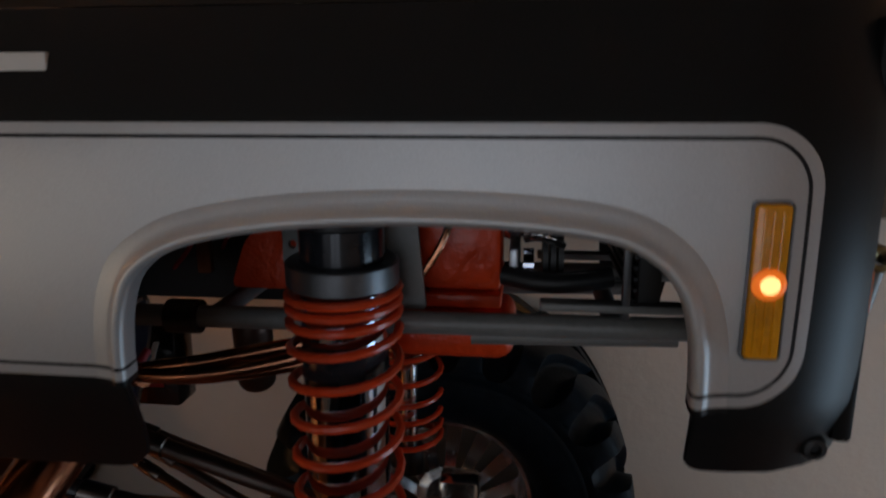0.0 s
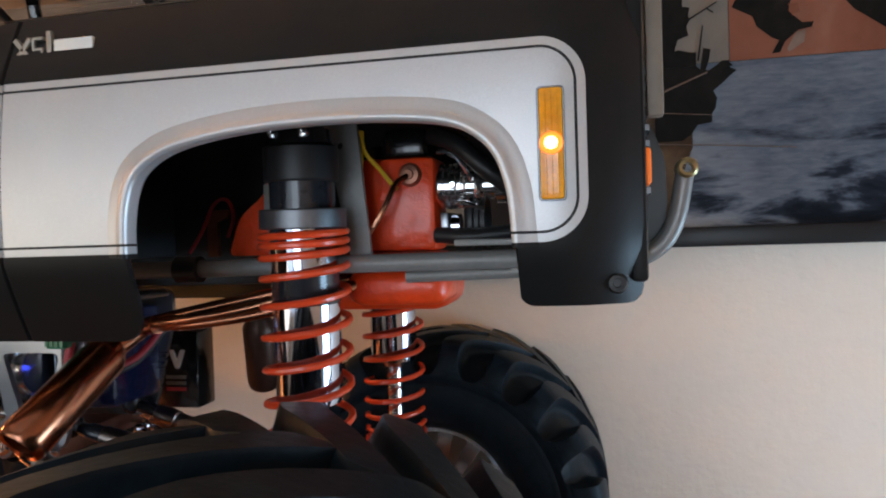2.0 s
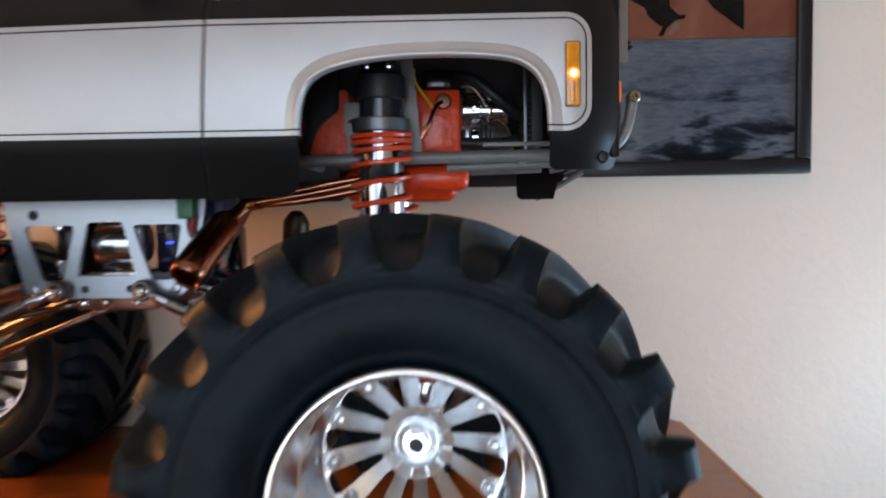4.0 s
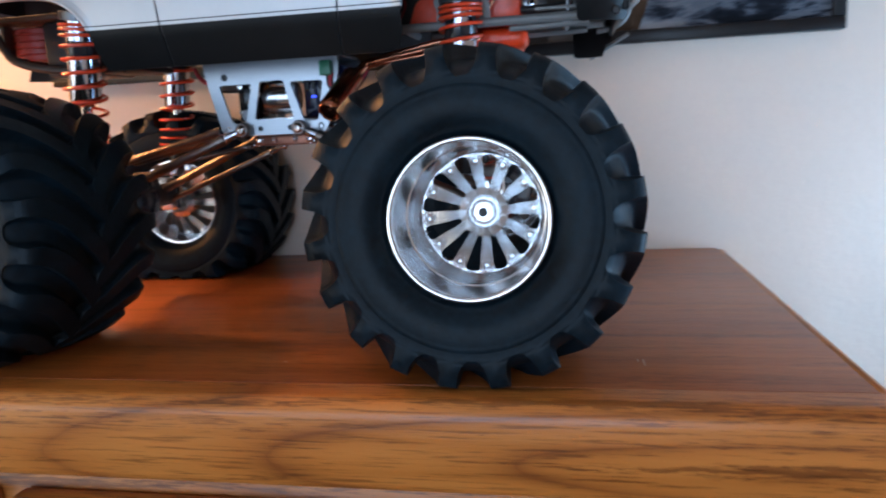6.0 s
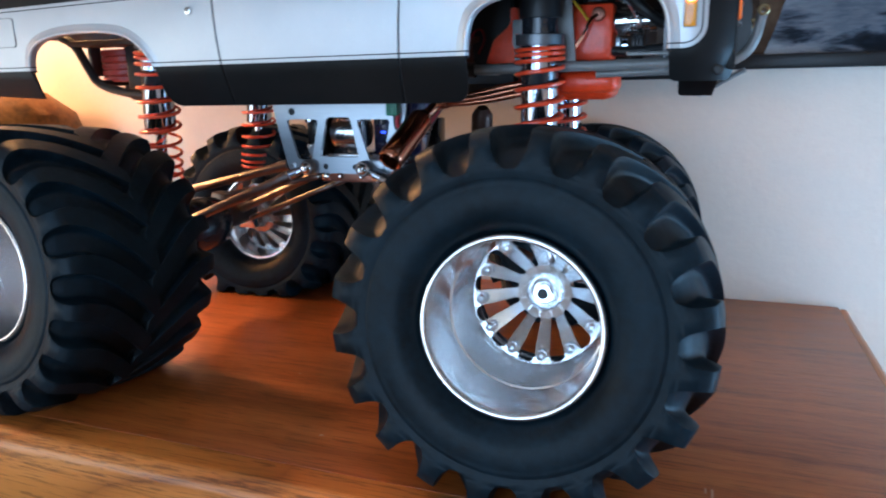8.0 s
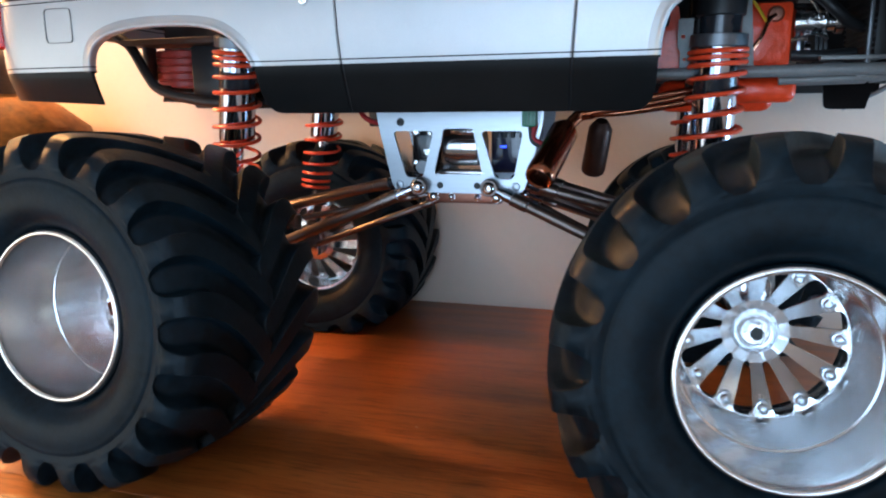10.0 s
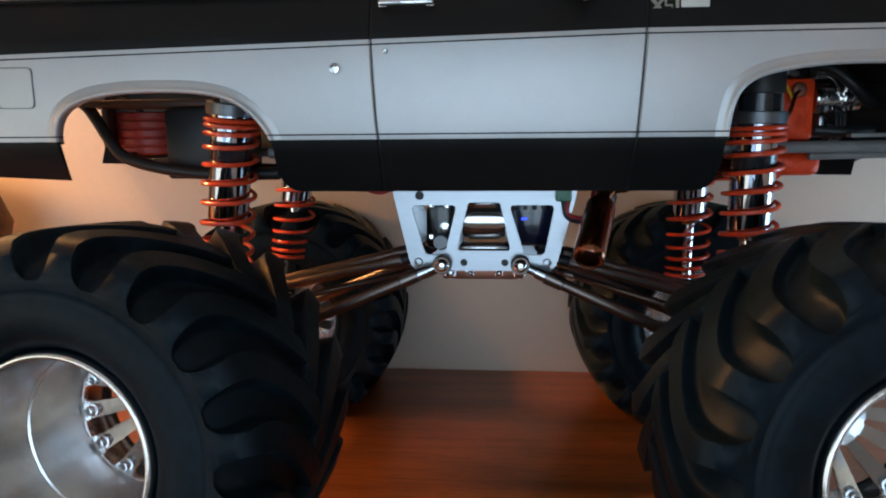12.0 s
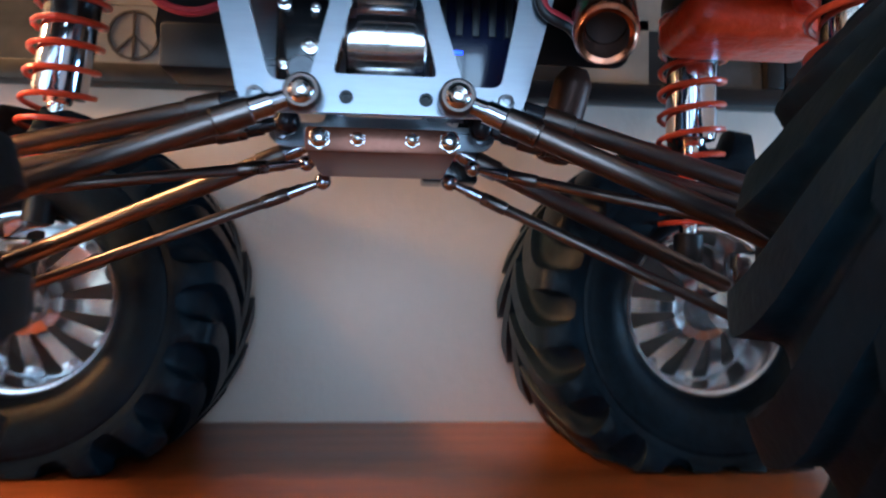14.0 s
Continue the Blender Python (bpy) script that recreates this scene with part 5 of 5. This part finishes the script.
for k in range(5):
    y0 = -0.022 + k * 0.0088
    prof += [(0.0122, y0), (0.0130, y0 + 0.0015), (0.0130, y0 + 0.0070), (0.0122, y0 + 0.0085)]
prof += [(0.0, 0.0220)]
lathe(bm, prof, 32)
upright(bm)
bmesh.ops.scale(bm, vec=(1.55, 1.25, 0.58), verts=bm.verts)
bmesh.ops.translate(bm, vec=(-0.3700, 0.098, 0.2118), verts=bm.verts)
part("fuel_cell", bm, DRUM_RED, truck, "faded red ribbed fuel cell drum")
part("battery_box", boxed(-0.3495, -0.310, 0.076, 0.130, 0.1850, 0.2262, 0.002), BLACK, truck, "black battery box")

# ---- body shell ----
FRONT_ARCH = [(-0.0505, 0.2060), (-0.0500, 0.2140), (-0.0485, 0.2220), (-0.0455, 0.2285), (-0.0390, 0.2333), (-0.0300, 0.2362), (-0.0150, 0.2385), (0.0050, 0.2395), (0.0250, 0.2390), (0.0400, 0.2372), (0.0478, 0.2335), (0.0525, 0.2280), (0.0550, 0.2200), (0.0558, 0.2120), (0.0560, 0.2060)]
REAR_ARCH = [(-0.3735, 0.2060), (-0.3730, 0.2120), (-0.3705, 0.2185), (-0.3655, 0.2235), (-0.3570, 0.2275), (-0.3440, 0.2300), (-0.3280, 0.2310), (-0.3080, 0.2308), (-0.2930, 0.2292), (-0.2830, 0.2262), (-0.2755, 0.2215), (-0.2705, 0.2165), (-0.2665, 0.2110), (-0.2645, 0.2060)]
X_BACK, X_FRONT = -0.4445, 0.0865


def arch_z(x, arch):
    for (x0, z0), (x1, z1) in zip(arch, arch[1:]):
        if x0 <= x <= x1:
            return z0 + (z1 - z0) * (x - x0) / (x1 - x0)
    return None


def low_z(x):
    """The lower edge of the flank."""
    for arch in (FRONT_ARCH, REAR_ARCH):
        z = arch_z(x, arch)
        if z is not None:
            return z
    if x > FRONT_ARCH[-1][0]:
        return 0.1912 + 0.004 * (1 - math.sqrt(max(0, 1 - max(0, (x - 0.0825) / 0.004) ** 2))) + 0.004 * (1 - math.sqrt(max(0, 1 - max(0, (0.0600 - x) / 0.004) ** 2)))
    if x < REAR_ARCH[0][0]:
        return 0.1875 + 0.003 * (-0.3735 - x) / 0.06
    left, right = REAR_ARCH[-1][0], FRONT_ARCH[0][0]
    z = 0.1815
    for e in (x - left, right - x):
        if e < 0.011:
            z = max(z, 0.1815 + 0.0125 * (1 - math.sqrt(max(0, 1 - (1 - e / 0.011) ** 2))) + 0.004 * max(0, 1 - e / 0.002))
    return z


def side_y(x, z):
    """The flank's outline in section, leaning in at the sill and above the belt."""
    y = 0.0112 + 2.0 * (z - 0.234) ** 2
    if z < 0.205:
        y += 0.30 * (0.205 - z)
    if z > 0.256:
        y += 0.22 * (z - 0.256)
    if x > 0.066:
        y += 0.010 * ((x - 0.066) / 0.0205) ** 2
    if x < -0.426:
        y += 0.008 * ((-0.426 - x) / 0.0185) ** 2
    return y


def seam_shift(x, z):
    f = (z - 0.206) / 0.048
    if abs(x + 0.0895) < 0.002:
        return -0.0013 + 0.0028 * f
    if abs(x + 0.2140) < 0.002:
        return 0.0022 - 0.0030 * max(0.0, min(1.0, f)) ** 0.6
    return 0.0


def flank(mirror):
    """One flank of the shell, one skin outside and one inside."""
    xs = set(np.linspace(X_BACK, X_FRONT, 75).tolist())
    for arch in (FRONT_ARCH, REAR_ARCH):
        xs |= {p[0] for p in arch}
        xs |= {arch[0][0] - 0.0004, arch[-1][0] + 0.0004}
    for x in (-0.0895, -0.2140):
        xs = {v for v in xs if abs(v - x) > 0.004}
        xs |= {x - 0.0009, x - 0.0003, x + 0.0003, x + 0.0009}
    for e in (REAR_ARCH[-1][0], FRONT_ARCH[0][0]):
        for k in range(1, 10):
            xs.add(e + (1 if e < -0.2 else -1) * k * 0.0012)
    for k in range(9):
        xs |= {X_FRONT - 0.0005 * k, 0.0564 + 0.0005 * k}
    xs = sorted(xs)
    top = 0.2745
    rows = 20
    bm = bmesh.new()
    skins = []
    for inner in (0.0, 0.0014):
        cols = []
        for x in xs:
            zb = low_z(x) - (0.0105 if mirror and FRONT_ARCH[-1][0] < x < 0.0795 else 0.0)
            zt = top + (0.0015 if x > -0.095 else 0.0)
            col = []
            for k in range(rows + 1):
                z = zb + (zt - zb) * k / rows
                y = side_y(x, z) + inner
                xx = x + seam_shift(x, z)
                if not inner and (abs(x + 0.0895) < 0.0005 or abs(x + 0.2140) < 0.0005):
                    y += 0.0009
                col.append(bm.verts.new((xx, 2 * MID - y if mirror else y, z)))
            cols.append(col)
        skins.append(cols)
        for ka, (a, b) in enumerate(zip(cols, cols[1:])):
            groove = not inner and abs(xs[ka] + 0.0003 + 0.0895) < 0.0002 or not inner and abs(xs[ka] + 0.0003 + 0.2140) < 0.0002
            for k in range(rows):
                f = bm.faces.new((a[k], b[k], b[k + 1], a[k + 1]))
                f.material_index = 1 if inner or groove else 0
    o, i = skins
    for k in range(len(xs) - 1):
        bm.faces.new((o[k][0], i[k][0], i[k + 1][0], o[k + 1][0]))
        bm.faces.new((o[k][-1], o[k + 1][-1], i[k + 1][-1], i[k][-1]))
    for end in (0, -1):
        for k in range(rows):
            bm.faces.new((o[end][k], o[end][k + 1], i[end][k + 1], i[end][k]))
    return bm


def flare(arch, mirror):
    """Raised lip round a wheel arch, swept along its edge."""
    pts = smooth_path([(x, 0, z) for x, z in arch], 4)
    bm = bmesh.new()
    rows = []
    n = len(pts)
    for k, p in enumerate(pts):
        d = (pts[min(k + 1, n - 1)] - pts[max(k - 1, 0)]).normalized()
        out = Vector((-d.z, 0, d.x))
        row = []
        for off, lift in ((-0.0006, 0.0040), (-0.0009, 0.0002), (-0.0008, -0.0009), (-0.0003, -0.0015), (0.0003, -0.0017), (0.0010, -0.0015), (0.0016, -0.0010), (0.0024, -0.0006), (0.0036, -0.0004), (0.0050, -0.0001), (0.0066, 0.0004)):
            q = p + out * off
            y = side_y(q.x, q.z) + lift
            row.append(bm.verts.new((q.x, 2 * MID - y if mirror else y, q.z)))
        rows.append(row)
    for a, b in zip(rows, rows[1:]):
        for j in range(10):
            bm.faces.new((a[j], a[j + 1], b[j + 1], b[j]))
    return bm


def hood_top():
    """Bonnet, cowl and front panel as one lofted skin."""
    bm = bmesh.new()
    rows = []
    for x, z0, zc in ((-0.098, 0.2762, 0.2830), (-0.06, 0.2762, 0.2840), (0.0, 0.2762, 0.2835), (0.05, 0.2762, 0.2820), (0.078, 0.2760, 0.2800), (0.0862, 0.2735, 0.2760)):
        ya = side_y(x, 0.276)
        row = []
        for k in range(25):
            t = k / 24
            y = ya + (2 * MID - 2 * ya) * t
            z = z0 + (zc - z0) * min(1.0, 5 * min(t, 1 - t)) ** 0.6
            row.append(bm.verts.new((x, y, z)))
        rows.append(row)
    for a, b in zip(rows, rows[1:]):
        for k in range(24):
            bm.faces.new((a[k], b[k], b[k + 1], a[k + 1]))
    return bm


shell = part("body_shell", flank(False), [PAINT, BLACK], truck, "silver and black painted body with pinstripes")
part("far_flank", flank(True), [PAINT, BLACK], shell)
for arch in (FRONT_ARCH, REAR_ARCH):
    for mirror in (False, True):
        part("wheel_arch_lip", flare(arch, mirror), PAINT, shell, angle=60)
part("hood", hood_top(), PAINT, shell)
yf = side_y(X_FRONT, 0.23)
front = boxed(X_FRONT - 0.003, X_FRONT + 0.001, yf + 0.001, 2 * MID - yf - 0.001, 0.1965, 0.2730, 0.0012)
part("front_panel", front, PAINT, shell)
part("rear_panel", boxed(X_BACK - 0.001, X_BACK + 0.003, yf + 0.001, 2 * MID - yf - 0.001, 0.2345, 0.2740, 0.0012), PAINT, shell)
# pillars, roof and glass above the belt
for mirror in (False, True):
    Y = (lambda y: 2 * MID - y) if mirror else (lambda y: y)
    for x0, x1, w in ((-0.100, -0.142, 0.0035), (-0.214, -0.216, 0.0035), (-0.432, -0.420, 0.0035)):
        part("pillar", tubed([(x0, Y(0.0185), 0.2740), (x1, Y(0.030), 0.3400)], w, 8), BLACKGLOSS, shell)
    b = bmesh.new()
    q = [(-0.106, 0.0185, 0.2755), (-0.2125, 0.0185, 0.2755), (-0.2135, 0.0297, 0.3380), (-0.145, 0.0297, 0.3380)]
    a = [b.verts.new((x, Y(y), z)) for x, y, z in q]
    c = [b.verts.new((x, Y(y + 0.0008), z)) for x, y, z in q]
    b.faces.new(a)
    b.faces.new(c[::-1])
    for k in range(4):
        b.faces.new((a[k], c[k], c[(k + 1) % 4], a[(k + 1) % 4]))
    part("window_pane", b, GLASS, shell, smooth=False).visible_shadow = False
    part("sill_trim", tubed([(-0.437, Y(0.0168), 0.2752), (-0.100, Y(0.0168), 0.2752)], 0.0012, 8), BLACKGLOSS, shell)
part("roof", boxed(-0.434, -0.138, 0.028, 2 * MID - 0.028, 0.3400, 0.3470, 0.003, 3), BLACKGLOSS, shell)
for x, y in ((-0.125, 0.040), (-0.205, 0.045), (-0.255, 0.040)):
    part("roll_bar", tubed(smooth_path([(x, y, 0.205), (x - 0.004, y, 0.30), (x - 0.01, y + 0.015, 0.332), (x - 0.01, 2 * MID - y - 0.015, 0.332), (x - 0.004, 2 * MID - y, 0.30), (x, 2 * MID - y, 0.205)]), 0.0022, 8), BLACK, shell, "thin black roll bar")
part("inner_fender", boxed(-0.255, -0.050, 0.113, 0.117, 0.192, 0.2745, 0.001), BLACK, shell)
# black sheet added to keep lamp light out of the engine bay
part("light_blocker", boxed(-0.1045, -0.1010, 0.0165, 2 * MID - 0.0165, 0.2045, 0.2760, 0.0008), BLACK, shell)
part("interior_tub", boxed(-0.27, -0.105, 0.032, 2 * MID - 0.032, 0.2300, 0.2400, 0.003), BLACK, shell)
stack = part("intake_base", boxed(-0.065, -0.022, 0.080, 0.123, 0.2830, 0.2920, 0.003), CHROME, shell, "chrome intake above the hood")
for k in range(3):
    bm = bmesh.new()
    lathe(bm, [(0.004, 0.292), (0.004, 0.301), (0.0062, 0.306), (0.0056, 0.306), (0.0034, 0.301)], 20)
    upright(bm)
    bmesh.ops.translate(bm, vec=(-0.056 + 0.0125 * k, 0.1, 0), verts=bm.verts)
    part("trumpet", bm, CHROME, stack)


def on_side(x, z, lift=0.0):
    return Vector((x, side_y(x, z) - lift, z))


# side marker lamp
lx, lz0, lz1 = 0.0653, 0.2172, 0.2434
ly = side_y(lx, 0.231)
for mirror in (False, True):
    Y0 = (lambda y: 2 * MID - y) if mirror else (lambda y: y)
    span = lambda a, c: sorted((Y0(a), Y0(c)))
    lens = part("marker_lens", boxed(lx - 0.0028, lx + 0.0028, *span(ly - 0.0014, ly + 0.0010), lz0, lz1, 0.0007), AMBER, shell, "amber side marker lamp, lit in the middle")
    for dx in (-0.0014, 0.0, 0.0014):
        part("lens_rib", boxed(lx + dx - 0.0003, lx + dx + 0.0003, *span(ly - 0.0017, ly - 0.0013), lz0 + 0.001, lz1 - 0.001, 0.0001), AMBER, lens)
    # the outer shell stands in for the orange halo round the led
    for nm, r, flat, mat, words in (("bulb", 0.0030, 0.30, AMBER_HALO, "glowing shell for the halo of the led"), ("led", 0.0021, 0.62, AMBER_LED, "bright core of the led")):
        bm = bmesh.new()
        bmesh.ops.create_uvsphere(bm, u_segments=16, v_segments=10, radius=r)
        bmesh.ops.scale(bm, vec=(0.93, flat, 0.88), verts=bm.verts)
        bmesh.ops.translate(bm, vec=(lx, Y0(ly - 0.0016), 0.2303), verts=bm.verts)
        part(nm, bm, mat, lens, words)
part("lamp_bezel", plated(rounded([(lx - 0.0033, lz0 - 0.0004), (lx + 0.0033, lz0 - 0.0004), (lx + 0.0033, lz1 + 0.0004), (lx - 0.0033, lz1 + 0.0004)], 0.0012), [rounded([(lx - 0.0030, lz0 - 0.0001), (lx + 0.0030, lz0 - 0.0001), (lx + 0.0030, lz1 + 0.0001), (lx - 0.0030, lz1 + 0.0001)], 0.0008)], ly - 0.0006, ly + 0.0010), DARKSTEEL, shell, "thin dark lamp surround")


def screw(x, z, r, material, name="body_screw", label=""):
    bm = bmesh.new()
    lathe(bm, [(0.0, -0.0008), (r * 0.40, -0.0008), (r * 0.45, -0.0020), (r * 0.85, -0.0018), (r, -0.0006), (r * 1.1, 0.0), (r * 1.1, 0.001)], 18)
    bmesh.ops.translate(bm, vec=on_side(x, z), verts=bm.verts)
    return part(name, bm, material, shell, label)


screw(-0.2318, 0.2402, 0.0026, CHROME, label="chrome body screw")
screw(0.0798, 0.1965, 0.0024, BLACK)
screw(-0.2075, 0.2478, 0.0013, DISC, "door_lock")
# fuel door: a narrow raised outline
o = rounded([(-0.4020, 0.2235), (-0.3825, 0.2235), (-0.3825, 0.2435), (-0.4020, 0.2435)], 0.003)
i = rounded([(-0.4015, 0.2240), (-0.3830, 0.2240), (-0.3830, 0.2430), (-0.4015, 0.2430)], 0.0027)
yq = side_y(-0.39, 0.2335)
bm = plated(o, [i], yq - 0.0004, yq + 0.0006)
part("fuel_door_gap", bm, GREYMETAL, shell, "dark outline of the fuel door")
# door handle and mirror
handle = part("door_handle", boxed(-0.2105, -0.1845, 0.0092, 0.0125, 0.2680, 0.2708, 0.0012), CHROME, shell, "chrome door handle")
for x in (-0.2085, -0.1865):
    part("handle_foot", boxed(x - 0.002, x + 0.002, 0.0120, 0.0160, 0.2675, 0.2712, 0.0008), CHROME, handle)
bm = bmesh.new()
bmesh.ops.create_uvsphere(bm, u_segments=24, v_segments=16, radius=1.0)
for v in bm.verts:
    w = 1.0 - 0.55 * max(0.0, -v.co.z) ** 1.5
    v.co = Vector((-0.1165 + 0.0098 * w * v.co.x, 0.0065 + 0.0042 * w * v.co.y, 0.2850 + 0.0180 * v.co.z))
mirror_ob = part("door_mirror", bm, CHROME, shell, "chrome teardrop door mirror", angle=30)
part("mirror_stalk", tubed([(-0.1165, 0.008, 0.2770), (-0.1165, 0.0175, 0.2760)], 0.0018, 10), BLACK, mirror_ob)
# model badge, plain shapes
ybadge = side_y(-0.07, 0.2665)
badge = part("badge_bar", boxed(-0.0728, -0.0602, ybadge - 0.0006, ybadge + 0.0008, 0.2648, 0.2682, 0.0003), WHITE, shell, "pale raised badge bar")
for x0, x1, z0, z1 in ((-0.0800, -0.0764, 0.2628, 0.2636), (-0.0800, -0.0764, 0.2656, 0.2664), (-0.0800, -0.0764, 0.2686, 0.2694), (-0.0772, -0.0764, 0.2628, 0.2660), (-0.0800, -0.0792, 0.2660, 0.2694), (-0.0752, -0.0736, 0.2612, 0.2708)):
    part("badge_piece", boxed(x0, x1, ybadge - 0.0006, ybadge + 0.0008, z0, z1, 0.0002), BADGE, badge)
for tilt in (-40, 40):
    bm = boxed(-0.0007, 0.0007, -0.0006, 0.0008, -0.0040, 0.0040, 0.0002)
    bmesh.ops.rotate(bm, cent=(0, 0, 0), matrix=Matrix.Rotation(radians(tilt), 3, "Y"), verts=bm.verts)
    bmesh.ops.translate(bm, vec=(-0.0832, ybadge, 0.2661), verts=bm.verts)
    part("badge_piece", bm, BADGE, badge)
# tail lamp and front turn lamps
part("tail_lamp", boxed(X_BACK - 0.0025, X_BACK + 0.0075, side_y(X_BACK, 0.235) - 0.0062, side_y(X_BACK, 0.235) + 0.010, 0.2220, 0.2500, 0.0015), REDLENS, shell, "red tail lamp lens")
for yy in (yf + 0.004, 2 * MID - yf - 0.012):
    part("turn_lamp", boxed(X_FRONT + 0.0005, X_FRONT + 0.0025, yy, yy + 0.010, 0.2205, 0.2300, 0.0010), ORANGE_LAMP, shell, "orange front turn lamp")
bm = boxed(X_FRONT + 0.0006, X_FRONT + 0.0016, 0.036, 2 * MID - 0.036, 0.2160, 0.2560, 0.0005)
for k in range(9):
    box(bm, X_FRONT + 0.0014, X_FRONT + 0.0032, 0.038, 2 * MID - 0.038, 0.2190 + k * 0.0042, 0.2206 + k * 0.0042)
part("grille", bm, DARKSTEEL, shell, "dark steel grille bars")
part("nose_edge", boxed(X_FRONT + 0.0020, X_FRONT + 0.0062, 0.029, 0.033, 0.2380, 0.2790, 0.0008), BEIGE, shell, "pale upright edge of the grille surround")
bumper = part("front_bumper", plated(rounded([(0.0878, 0.2050), (0.0930, 0.2060), (0.0955, 0.2150), (0.0950, 0.2300), (0.0915, 0.2390), (0.0885, 0.2420)], 0.003), [], 0.054, 2 * MID - 0.054), SMOKY, truck, "smoky dark front bumper plate")
for sgn in (1, -1):
    y = MID - sgn * 0.0485
    bend = part("bumper_tube", tubed(smooth_path([(0.0740, y, 0.1985), (0.0860, y, 0.2010), (0.0935, y, 0.2055), (0.0975, y, 0.2130), (0.1000, y, 0.2255)]), 0.0026, 14), STEELTUBE, bumper, "grey bent bumper tube")
    bm = bmesh.new()
    lathe(bm, [(0.0014, 0.0), (0.0014, -0.0028), (0.0022, -0.0032), (0.0029, -0.0026), (0.0030, 0.0030), (0.0018, 0.0034)], 18)
    if sgn < 0:
        bmesh.ops.rotate(bm, cent=(0, 0, 0), matrix=Matrix.Rotation(math.pi, 3, "Z"), verts=bm.verts)
    bmesh.ops.translate(bm, vec=(0.1003, y, 0.2262), verts=bm.verts)
    part("tube_end", bm, BRASS, bend, "brass tube end")
